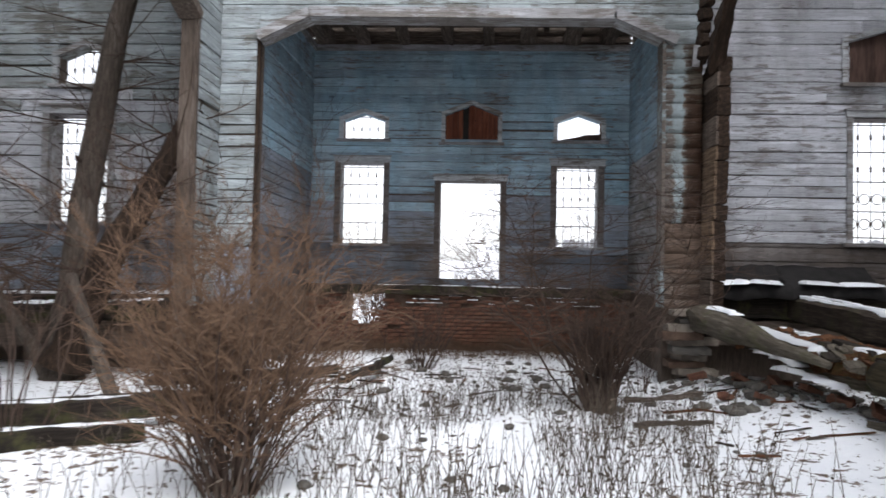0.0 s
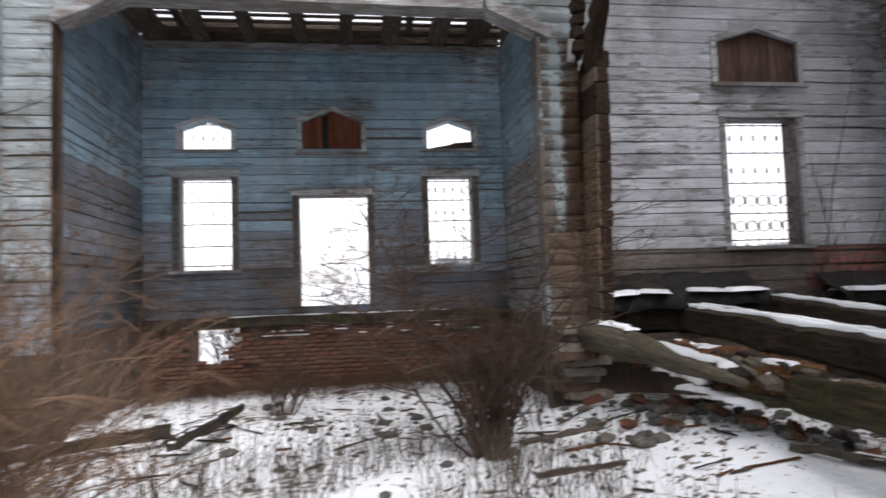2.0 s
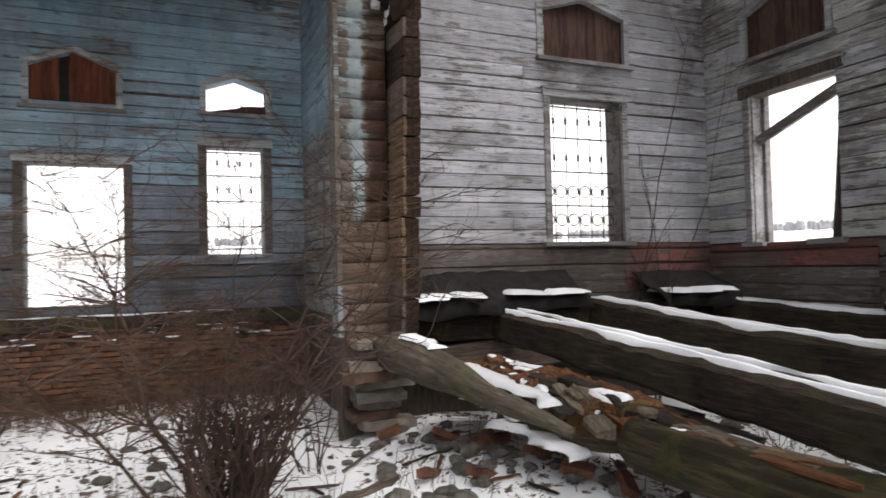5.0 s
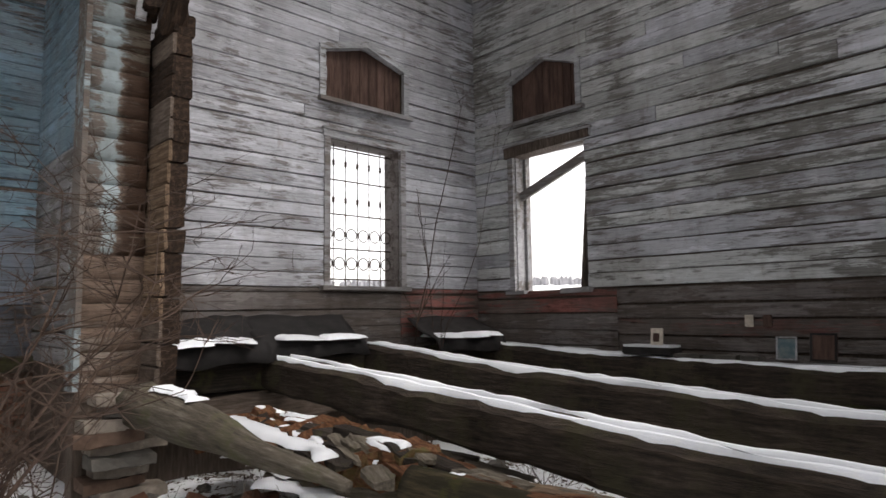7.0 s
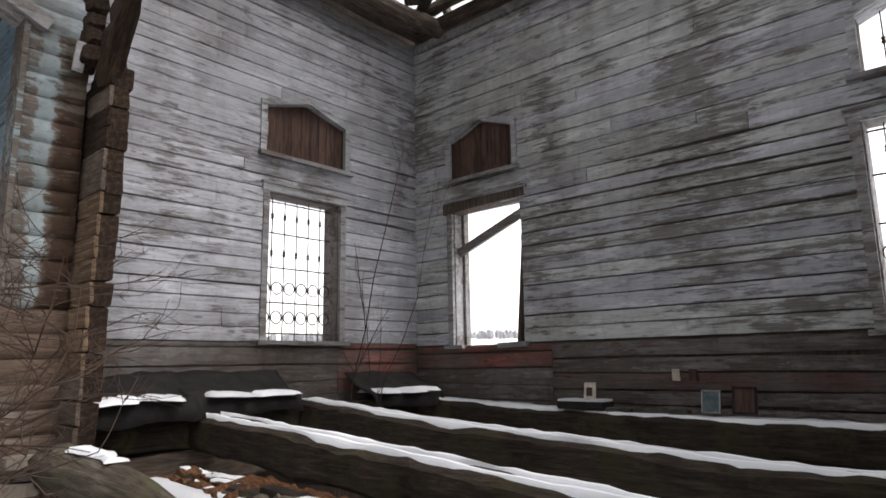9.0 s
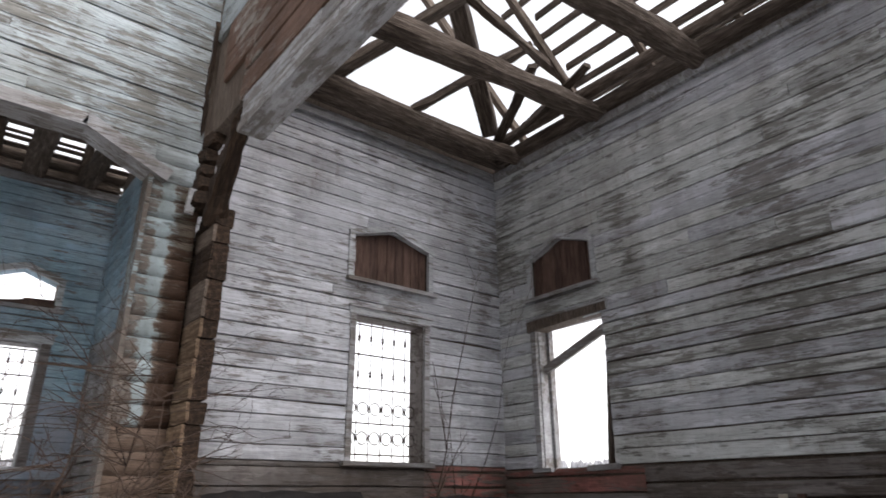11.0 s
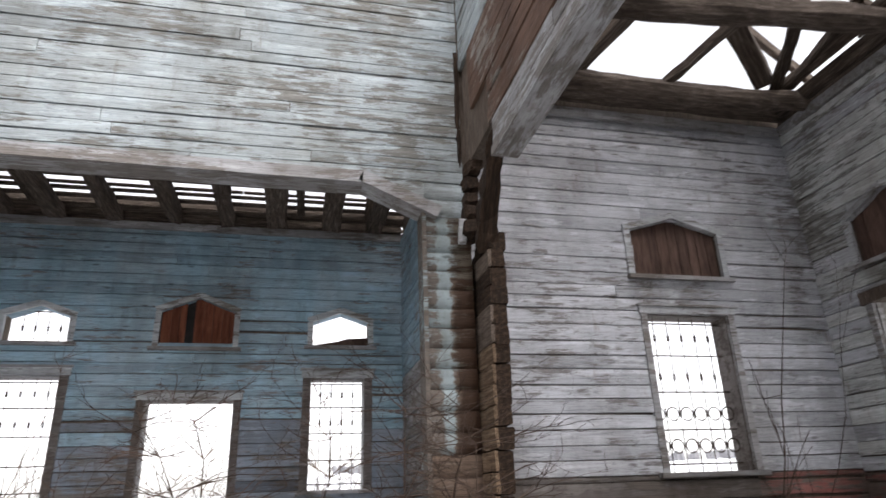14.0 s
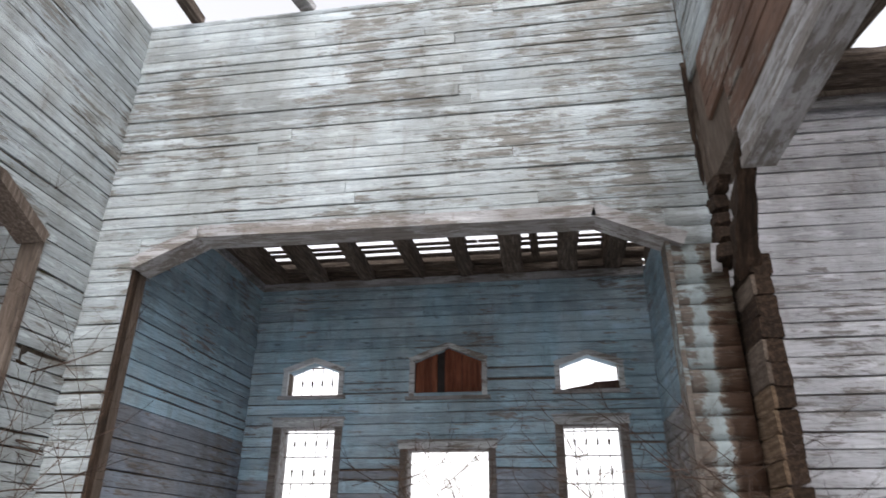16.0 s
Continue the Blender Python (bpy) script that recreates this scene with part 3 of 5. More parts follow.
front = Wall("wall_crossing_north", "-y", NORTH, XW - .1, XE + .05, -0.7, 8.75, [(-2.97, 3.19, -1, 5.28)], label="pale painted board wall over the wide opening")
front.boards(5.28, 8.72, lambda z, r: WHITE, 0.165, XW, XE - .02, 21)
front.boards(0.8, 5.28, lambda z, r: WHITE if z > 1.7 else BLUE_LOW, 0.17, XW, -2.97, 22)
for k in range(20):
    r2 = random.Random(700 + k)
    z, h = 0.8 + k * .224, .224
    mat = PIER_LOW if z < 2.0 else PIER if z < 4.75 else WHITE
    lg = part("pier_log", pier_log(3.19, XE + .04, h, r2, mat), mat, front.ob)
    lg.matrix_basis = Matrix.Translation((0, -.03, z))
front.spandrel(-2.97, -2.22, 4.92, 5.29, WHITE)
front.spandrel(3.19, 2.45, 4.90, 5.29, WHITE)
for a, b, nm in (((-2.99, 4.92), (-2.2, 5.29), "arch_trim"), ((-2.2, 5.29), (2.46, 5.25), "arch_trim"), ((2.44, 5.27), (3.36, 4.86), "arch_trim"), ((-2.97, 0.9), (-2.97, 4.93), "jamb_trim"), ((3.18, 0.9), (3.18, 4.9), "jamb_trim")):
    # the left jamb strip is near-black to draw the corner's thin dark line
    trim_piece(nm, a, b, 0.15 if nm == "arch_trim" else 0.05, front.ob, -0.09 if nm == "arch_trim" else -0.03, 0.26 if a[0] != -2.97 else 0.06, PIER if a[0] == 3.18 else POST if nm == "jamb_trim" else TRIM)

west = Wall("wall_crossing_west", "+x", XW, 3.95, NORTH, -0.7, 8.75, [(4.75, 10.35, -1, 5.28)], label="pale blue painted board wall over the west opening")
west.boards(5.28, 8.72, lambda z, r: WHITE, 0.165, seed=31)
west.boards(0.8, 5.28, lambda z, r: WHITE, 0.17, 10.35, NORTH, 32)
west.boards(0.8, 5.28, lambda z, r: WHITE, 0.17, 3.95, 4.75, 33)
west.spandrel(10.35, 9.6, 4.92, 5.29, WHITE)
west.spandrel(4.75, 5.5, 4.92, 5.29, WHITE)
for a, b in (((10.35, 4.92), (9.58, 5.29)), ((9.6, 5.28), (5.5, 5.28)), ((5.52, 5.29), (4.75, 4.92)), ((10.35, .9), (10.35, 4.93)), ((4.75, .9), (4.75, 4.93))):
    up = a[0] == b[0]
    trim_piece("jamb_trim" if up else "arch_trim", a, b, 0.06 if up else 0.13, west.ob, -0.03 if up else -0.07, 0.05 if up else 0.26, BEAM)

east = Wall("wall_crossing_east", "-x", XE, 3.95, NORTH - .02, 0.75, 8.75, [(3.9, 10.02, -1, 5.06), (10.0, 11.19, -1, 5.5)], label="bare brown log wall over the east opening, boards torn off")
east.boards(5.06, 6.05, lambda z, r: BROWN if z > 5.5 else TRIM, 0.2, 3.95, 10.1, 41, gap=0.012, rough=0.02)
east.boards(6.05, 6.9, lambda z, r: BROWN, 0.21, 3.95, 10.75, 43, gap=0.014, rough=0.03)
east.boards(6.9, 8.72, lambda z, r: WHITE, 0.165, 3.95, NORTH - .03, 42)
trim_piece("arch_trim", (-10.02, 5.07), (-3.96, 5.07), 0.1, east.ob, -0.03, 0.26, TRIM)
RW, UB = (6.17, 7.35, 1.92, 3.86), (6.12, 7.42, 4.38, 5.22)
grey_wall = Wall("wall_east_arm_north", "-y", 11.68, XE + .02, EAST + .24, -0.6, 7.05, [RW, UB], label="grey-white painted board wall with red-brown band below")
grey_wall.boards(1.9, 6.75, lambda z, r: GREY, 0.185, XE + .02, EAST, 61)
grey_wall.boards(1.0, 1.9, lambda z, r: BAND, 0.2, XE + .02, 7.35, 62, gap=0.012, rough=0.02)
grey_wall.boards(1.0, 1.9, lambda z, r: WAINSCOT if z > 1.3 else BAND, 0.2, 7.35, EAST, 69, gap=0.012, rough=0.02)
SW1, SW2 = (9.62, 10.88, 1.85, 3.92), (4.5, 5.5, 1.85, 3.92)
SU1, SU2 = (9.72, 10.9, 4.38, 5.22), (4.25, 5.43, 4.38, 5.22)
east_wall = Wall("wall_east_arm_east", "-x", EAST, 3.1, 11.68, -0.6, 7.05, [SW1, SW2, SU1, SU2], label="weathered grey board wall with dark red-brown band below")
east_wall.boards(1.86, 6.75, lambda z, r: GREY_E if r.random() < .7 else GREY, 0.19, seed=63)
east_wall.boards(0.9, 1.86, lambda z, r: WAINSCOT if z > 1.45 else BAND, 0.2, 9.2, 11.68, 64, gap=0.012, rough=0.02)
east_wall.boards(0.9, 1.86, lambda z, r: RUSSET if z > 1.3 and r.random() < .5 else BAND, 0.2, 3.1, 9.2, 640, gap=0.012, rough=0.02)
Wall("wall_east_arm_south", "+y", 3.1, XE, EAST, -0.6, 7.05, label="grey painted board wall").boards(0.9, 6.75, lambda z, r: GREY, 0.19, seed=65)

LW, LU = (-6.6, -5.6, 2.05, 3.82), (-6.5, -5.58, 4.3, 4.95)
left_wall = Wall("wall_west_arm_north", "-y", 11.68, WEST, XW - .26, -0.6, 7.05, [LW, LU], label="pale blue and grey painted board wall")
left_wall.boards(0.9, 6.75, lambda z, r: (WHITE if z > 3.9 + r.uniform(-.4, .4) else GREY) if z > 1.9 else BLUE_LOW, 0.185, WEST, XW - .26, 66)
Wall("wall_west_arm_west", "+x", WEST, 3.1, 11.68, -0.6, 7.05, [(9.7, 10.7, 1.9, 3.9), (4.1, 5.1, 1.9, 3.9)], label="pale painted board wall").boards(0.9, 6.75, lambda z, r: WHITE, 0.19, seed=67)
Wall("wall_west_arm_south", "+y", 3.1, WEST, XW, -0.6, 7.05, label="pale painted board wall").boards(0.9, 6.75, lambda z, r: WHITE, 0.19, seed=68)
# short returns that tie the bay to the arms
for nm, a, b in (("wall_return_east", (AE + .16, NORTH + .25, -.7), (XE + .03, 11.66, 7.0)), ("wall_return_west", (XW - .25, NORTH + .25, -.7), (AW - .16, 11.66, 7.0))):
    tagged(new(nm, Geo().box(a, b).mesh(nm, LOGWALL)), "old log wall return", "wall", kind="structure")
# the nave behind the walker, unseen and unroofed; low walls let daylight in
for nm, f, pl in (("wall_nave_west", "+x", AW), ("wall_nave_east", "-x", AE)):
    Wall(nm, f, pl, -4.0, 3.9, -0.3, 2.6, label="pale painted board wall").boards(0.9, 2.5, lambda z, r: WHITE, 0.19, seed=71)
Wall("wall_nave_south", "+y", -4.0, AW, AE, -0.3, 2.6, [(-0.6, 1.0, 0.3, 2.7)], label="pale painted board wall with door opening").boards(0.9, 2.5, lambda z, r: WHITE, 0.19, seed=72)

# ---- windows and door casings ----
casing(blue, "window_1", *WL[:2], WL[2], WL[3], "tall window opening with brown casing and iron grille", grille=4, rings=False, side=BAND)
casing(blue, "window_2", *WR[:2], WR[2], WR[3], "tall window opening with brown casing and iron grille", grille=4, rings=False, side=BAND)
casing(blue, "door_1", *DOOR[:2], DOOR[2], DOOR[3], "empty doorway with weathered grey casing", sill=False, w=0.11, side=BAND)
gable_window(blue, "window_3", *UL[:2], UL[2], 4.5, UL[3], "small pointed window opening with iron grille", grille=4, fill=BLUE)
gable_window(blue, "window_4", *UC[:2], UC[2], 4.62, UC[3], "small pointed window boarded with red-brown boards, one missing", boarded=REDPANEL, gapped=True, fill=BLUE)
gable_window(blue, "window_5", *UR[:2], UR[2], 4.5, UR[3], "small pointed window opening with a broken board", half=True, grille=0, fill=BLUE)
casing(grey_wall, "window_6", *RW[:2], RW[2], RW[3], "tall window opening with deep grey frame and iron grille", grille=5, w=0.09, reveal=BAND)
gable_window(grey_wall, "window_7", *UB[:2], UB[2], 5.02, UB[3], "pointed window boarded up with brown boards", boarded=PANEL, skew=0.03)
sw = casing(east_wall, "window_8", *SW1[:2], SW1[2], SW1[3], "broken window opening with slipped frame boards", w=0.1, right=False, sill=False)
a, b = -10.88, -9.62
trim_piece("slipped_board", (a + .02, 3.26), (b - .02, 3.72), 0.13, sw, 0.1, 0.15, TRIM, "slanting loose grey board")
trim_piece("leaning_board", (b - .12, 1.86), (b + .03, 3.5), 0.05, sw, 0.02, 0.12, BEAM)
trim_piece("head_beam", (a - .15, 3.93), (b + .1, 3.99), 0.16, sw, -0.06, 0.2, BEAM)
trim_piece("window_sill", (a - .15, 1.83), (a + .2, 1.83), 0.05, sw, -.08, .2)
trim_piece("window_sill", (b - .42, 1.83), (b + .06, 1.84), 0.07, sw, -.08, .2)
for q in (a + .03, b - .03):
    trim_piece("frame_post", (q, 1.86), (q, 3.9), 0.06, sw, 0.2, 0.3, TRIM)
gable_window(east_wall, "window_9", *SU1[:2], SU1[2], 5.0, SU1[3], "pointed window boarded up with brown boards", boarded=PANEL)
casing(east_wall, "window_10", *SW2[:2], SW2[2], SW2[3], "tall window opening with grey casing", grille=5, w=0.1)
gable_window(east_wall, "window_11", *SU2[:2], SU2[2], 5.0, SU2[3], "small pointed window opening with grey casing", grille=5)
casing(left_wall, "window_12", *LW[:2], LW[2], LW[3], "tall window opening with grey casing and iron grille", grille=5)
gable_window(left_wall, "window_13", *LU[:2], LU[2], 4.76, LU[3], "small pointed window opening with iron grille", grille=5, fill=WHITE)

# ---- cornices ----
for nm, a, b in (("cornice_bay", (AW, BACK - .07, 5.98), (AE, BACK - .002, 6.1)), ("cornice_east_arm", (EAST - .08, 3.2, 6.72), (EAST - .002, 11.6, 6.86)), ("cornice_east_arm_north", (XE + .05, 11.6, 6.70), (EAST - .09, 11.678, 6.84)), ("cornice_bay_west", (AW + .002, NORTH + .3, 5.98), (AW + .07, BACK - .08, 6.1))):
    g = Geo().box(a, b)
    c = [(b[i] - a[i]) for i in range(3)]
    tagged(new(nm, g.mesh(nm, TRIM)), "weathered grey wooden cornice", "trim", kind="structure")

# ---- ceilings and open roofs ----
ceil = Geo()
y = NORTH + .1
k = 0
while y < BACK + .3:
    f = (y - NORTH) / (BACK - NORTH)
    z, back = 7.35 - 1.02 * f, y > 13.6
    w = (.10 + .03 * (k % 3)) if back else .16
    cut_at = AW - .2 + 6.9 * ((k * 37) % 10) / 10
    ceil.box((AW - .2, y, z), (cut_at, y + w, z + .018))
    if not (back and k % 4 == 1):
        ceil.box((cut_at + .02, y + .01, z), (AE + .2, y + w - .005, z + .018))
    y += w + (.012 + .02 * (k % 3) if back else .008)
    k += 1
tagged(new("ceiling_bay", ceil.mesh("ceiling_bay", BEAM)), "dark plank roof with gaps that let daylight through", "ceiling", kind="structure")
put("wall_plate", round_log((AW - .1, BACK + .02, 6.42), (AE + .1, BACK + .02, 6.44), .13, .12, .04, 78, 20, 12), BEAM, None, "rough dark log over the wall plate", "beam", smooth=True)
for i, x in enumerate((-2.4, -.35, 1.75, 2.9)):
    put("ceiling_joist", timber((x, BACK - .9, 6.5), (x + .05, BACK + .05, 6.4), .13, .15, .03, 840 + i, 6, .4), BEAM, None, "short broken stub of a ceiling joist", "beam", "joists of the bay")
for i in range(8):
    x = AW + .35 + i * .84 + rnd.uniform(-.1, .1)
    put("ceiling_joist", timber((x + rnd.uniform(-.08, .08), NORTH + .28, 6.25), (x, BACK + .05, 6.2), 0.24 + rnd.uniform(-.04, .07), 0.22, 0.05, i, 10), BEAM, None, "rough dark wooden ceiling joist", "beam", "joists of the bay")
put("wall_plate", timber((AW, BACK + .1, 6.24), (AE, BACK + .1, 6.24), 0.2, 0.14, .02, 77), BEAM, None, "dark wall plate log under the roof", "beam")

# assumed ceiling; its gaps are widened so daylight brightens the west arm
wr = Geo()
for i in range(34):
    y = 3.3 + i * .25
    wr.box((WEST - .2, y, 7.3), (XW - .25, y + (.07 if i % 3 else .14), 7.33))
tagged(new("ceiling_west_arm", wr.mesh("ceiling_west_arm", BEAM)), "assumed plank ceiling, gaps widened to let daylight in", "ceiling", kind="structure")

for i, (y0, y1, rad, bend) in enumerate(((11.0, 11.05, .17, -.12), (9.75, 9.3, .19, -.02), (8.1, 7.6, .2, 0.03), (6.2, 5.9, .18, 0), (4.2, 4.1, .17, 0))):
    put("tie_beam", round_log((XE + .27, y0, 6.95), (EAST - .02, y1, 6.95), rad, rad * .85, .05, 20 + i, 26, 12, bend), BEAM, None, "cracked weathered log tie beam", "beam", "tie beams of the east arm")
put("wall_plate", round_log((XE + .27, 11.5, 7.0), (EAST, 11.5, 7.0), .12, .12, .03, 3, 12, 10), BEAM, None, "weathered log wall plate", "beam", smooth=True)
put("wall_plate", round_log((XE + .27, 11.42, 7.22), (EAST, 11.45, 7.22), .13, .12, .04, 8, 14, 10), BEAM, None, "weathered log wall plate", "beam", smooth=True)
put("wall_plate", round_log((EAST - .3, 11.3, 7.2), (EAST - .3, 3.3, 7.2), .1, .1, .03, 9, 14, 10), BEAM, None, "weathered log wall plate", "beam", smooth=True)
put("wall_plate", timber((XE + .36, 11.3, 7.05), (XE + .36, 3.4, 7.05), .2, .5, .04, 92, 14), BEAM, None, "dark log plate along the header", "beam")
put("torn_edge", timber((3.65, NORTH - .02, 5.5), (3.655, NORTH - .02, 7.2), .05, .04, .03, 93, 16, .4), POST, None, "torn brown board ends at the corner", "board")
put("wall_plate", round_log((EAST - .14, 11.4, 7.0), (EAST - .14, 3.3, 7.0), .11, .11, .03, 4, 14, 10), BEAM, None, "weathered log wall plate", "beam", smooth=True)
for i, y in enumerate((10.9, 9.6, 8.3, 7.0, 5.7, 4.4)):
    put("rafter", timber((EAST + .1, y, 7.15), (6.0, y + .05, 9.9), 0.1, 0.14, .015, 30 + i), BEAM, None, "grey weathered wooden rafter", "rafter", "rafters of the east arm")
for i in range(11):
    f = i * .075 + .03
    x, z = EAST + .1 - 2.92 * f, 7.25 + 2.75 * f
    put("roof_batten", timber((x, 10.0 - .25 * (i % 3), z), (x, 3.3, z), 0.035, 0.12, .008, 50 + i, 6), BEAM, None, "narrow grey wooden roof batten", "batten", "battens of the broken roof")
for a, b, w in (((8.25, 11.02, 7.18), (5.41, 9.15, 9.12), 0.3), ((5.81, 9.12, 7.61), (8.92, 9.81, 7.8), 0.12), ((5.08, 11.0, 6.85), (7.03, 9.4, 8.65), 0.2), ((6.58, 10.97, 6.95), (7.87, 9.64, 7.94), 0.15), ((8.5, 11.2, 7.12), (7.6, 9.4, 7.3), .14), ((8.65, 11.0, 7.15), (8.2, 8.9, 7.3), .13)):
    put("roof_strut", timber(a, b, w, w * .7, .03, int(w * 100), 12, .2), BEAM, None, "leaning weathered roof strut", "strut", "struts of the broken roof")
for i, (x0, y0) in enumerate(((4.05, 10.9), (4.0, 9.9))):
    put("roof_fragment", timber((x0, y0, 7.3), (x0 + .5, y0 - .9, 7.9), .3, .03, .03, 60 + i), BEAM, None, "splintered dark roof board", "board")
tagged(put("tower_beam", timber((-2.9, NORTH + .1, 8.85), (-3.2, 7.0, 9.3), .16, .16, .02, 90), BEAM), "weathered beam over the broken wall top", "beam")
put("tower_beam", timber((-1.2, NORTH + .1, 8.82), (-2.0, NORTH - 1.6, 9.3), .2, .12, .02, 91), TRIM, None, "weathered beam over the broken wall top", "beam")

# ---- broken corner post and log pile of the crossing ----
for i in range(17):
    z, r2 = 1.0 + i * .212, random.Random(500 + i)
    x, y = 3.83 + .006 * i + r2.uniform(-.008, .008), 10.76 + r2.uniform(-.025, .02)
    stub = put("log_stub", timber((x + .02, 11.62, z), (x, y, z + r2.uniform(-.02, .02)), .17, .214, .016, 510 + i, 8, .05), POST, None, "broken brown log stub in the torn corner", "log", "log stubs of the torn corner")
    # Tan west face: paler wood, with light from the opening in its colour.
    g, m = timber((x - .095, 11.3, z), (x - .095, y - .015, z), .035, .205 - r2.uniform(0, .012), .01, 540 + i, 8, .08)
    hewn = g.mesh("hewn_face", LOGWALL if i < 3 else TANWOOD if i < 11 else LOGWALL if i < 13 or i % 3 == 0 else POST)
    hewn.transform(stub.matrix_basis.inverted() @ m)
    part("hewn_face", hewn, None, stub, "split tan face of the log, side light in its colour")
for i in range(5):
    r2 = random.Random(560 + i)
    z = 4.62 + i * .2
    put("log_stub", timber((3.72 + r2.uniform(-.03, .03), 11.35, z), (3.68 + .03 * i, 11.02 + r2.uniform(-.1, .05), z + .02), .16, .17, .035, 565 + i, 6, .4), POST, None, "short broken log stub in the torn corner", "log", "log stubs of the torn corner")
put("corner_post", timber((-3.66, 10.55, 0.6), (-3.66, 10.6, 4.95), .17, .2, .02, 6, 14), JOIST, None, "dark weathered corner post", "post")
put("hanging_timber", timber((3.82, 10.95, 4.35), (3.76, 10.02, 5.35), .2, .26, .06, 8, 12, .6), POST, None, "broken brown header log hanging at the corner", "beam")
put("hanging_timber", timber((3.62, 11.05, 4.75), (3.6, 11.08, 4.45), .09, .04, .008, 9, 4), TRIM, None, "small loose plank nailed to the corner", "board")
# ---- sill beams and floor joists ----
def sagging(name, x, pts, w, h, seed, material, label, group=""):
    """A hewn joist along y that sags: pts of (y, z top)."""
    g = Geo()
    n = 70
    ys = np.linspace(pts[0][0], pts[-1][0], n + 1)
    zs = np.interp(-ys, [-p[0] for p in pts], [p[1] for p in pts])
    ring = [(-.5, -.38), (-.36, -.5), (.36, -.5), (.5, -.38), (.5, .34), (.34, .48), (-.3, .5), (-.5, .36)]
    for i in range(n + 1):
        for a, b in ring:
            k = noise.noise_vector(Vector((a * 1.5 + seed, b * 1.5, ys[i] * 1.2))) * .035 + noise.noise_vector(Vector((a * 4 + seed, b * 4, ys[i] * 5))) * .022
            g.v.append(Vector((a * w + k.x, ys[i] - pts[0][0], zs[i] - h / 2 + b * h + k.z)))
    for i in range(n):
        for s in range(8):
            g.f.append((i * 8 + s, i * 8 + (s + 1) % 8, i * 8 + 8 + (s + 1) % 8, i * 8 + 8 + s))
    g.f += [tuple(range(7, -1, -1)), tuple(range(n * 8, n * 8 + 8))]
    ob = thing(name, label, "beam", group, at=(x, pts[0][0], 0), data=g.mesh(name, material))
    k = [(x, y, z - .005) for y, z in zip(ys, zs)]
    for side, sd in ((-.24 * w, 1), (.22 * w, 2)):
        gq = Geo()
        r = random.Random(seed + sd)
        m = 60
        yy = np.linspace(pts[0][0] - .1, pts[-1][0] + .1, m + 1)
        zz = np.interp(-yy, [-p[0] for p in pts], [p[1] for p in pts])
        for i in range(m + 1):
            aa = w * (.055 + .14 * noise.noise(Vector((yy[i] * 1.4, seed + sd, 0))) + r.uniform(-.03, .03))
            bb = w * (.055 + .14 * noise.noise(Vector((yy[i] * 1.4, seed + sd, 7))) + r.uniform(-.03, .03))
            t = .035 * r.uniform(.7, 1.2) * (.1 if i in (0, m) else 1)
            lift = noise.noise(Vector((yy[i] * .9, seed, 3))) * .012
            for q, z in ((-aa, -.04), (-aa * .8, t * .7), (0, t), (bb * .8, t * .7), (bb, -.04)):
                gq.v.append(Vector((side + q, yy[i] - pts[0][0], zz[i] + lift + z)))
        for i in range(m):
            for s in range(4):
                gq.f.append((i * 5 + s, i * 5 + s + 1, i * 5 + 6 + s, i * 5 + 5 + s))
        part("snow", gq.mesh("snow", SNOW, True), SNOW, ob, "thin white snow")
    return ob


sagging("floor_joist", 5.16, [(11.45, 1.13), (9.2, 1.0), (7.3, .88), (6.2, .80), (5.2, .78), (3.2, .8)], .34, .36, 1, JOIST_Y, "heavy dark rotten floor joist capped with snow", "floor joists of the east arm")
sagging("floor_joist", 6.55, [(11.45, 1.2), (9.46, 1.04), (7.2, .92), (5.8, .85), (3.2, .85)], .32, .34, 2, JOIST_Y, "heavy dark rotten floor joist capped with snow", "floor joists of the east arm")
sagging("sill_log", 8.68, [(11.3, 1.1), (9.0, 1.0), (7, .97), (3.2, .95)], .36, .34, 4, JOIST_Y, "dark sill log along the wall, snow on top")
lg = put("fallen_log", round_log((3.60, 10.75, .78), (3.86, 7.95, .55), .21, .04, .05, 12, 30, 16), MOSSY, None, "round green-grey fallen log tapering to a sliver", "log", smooth=True)
snow_cap((3.70, 10.55, .96), (3.74, 9.85, .91), .3, 5, lg, .03)
snow_cap((3.86, 9.6, .78), (3.98, 8.3, .66), .34, 6, lg, .03)
for i, (a, b) in enumerate((((4.0, 10.1, .5), (4.15, 9.0, .4)), ((3.98, 9.2, .36), (4.15, 8.2, .3)))):
    snow_cap(a, b, .4, 70 + i, lg, .03)
lg = put("rotten_log", timber((4.45, 10.6, .52), (4.55, 8.0, .5), .5, .3, .12, 13, 34, .4), ROT, None, "broken mossy log with red rotten heart", "log")
for i, (a, b) in enumerate((((4.35, 10.0, .66), (4.4, 9.1, .6)), ((4.5, 8.6, .66), (4.56, 8.2, .66)))):
    snow_cap(a, b, .22, 40 + i, lg, .02)
big = put("mossy_log", round_log((4.3, 7.85, .46), (4.42, 4.6, .48), .15, .2, .05, 131, 40, 18), DARKMOSS, None, "thick dark log covered in green moss", "log", smooth=True)
for i, (a, b) in enumerate((((4.34, 7.6, .60), (4.36, 7.3, .61)), ((4.45, 7.0, .61), (4.48, 6.3, .62)), ((4.4, 5.9, .66), (4.42, 5.5, .67)))):
    snow_cap(a, b, .16, 47 + i, big, .02)
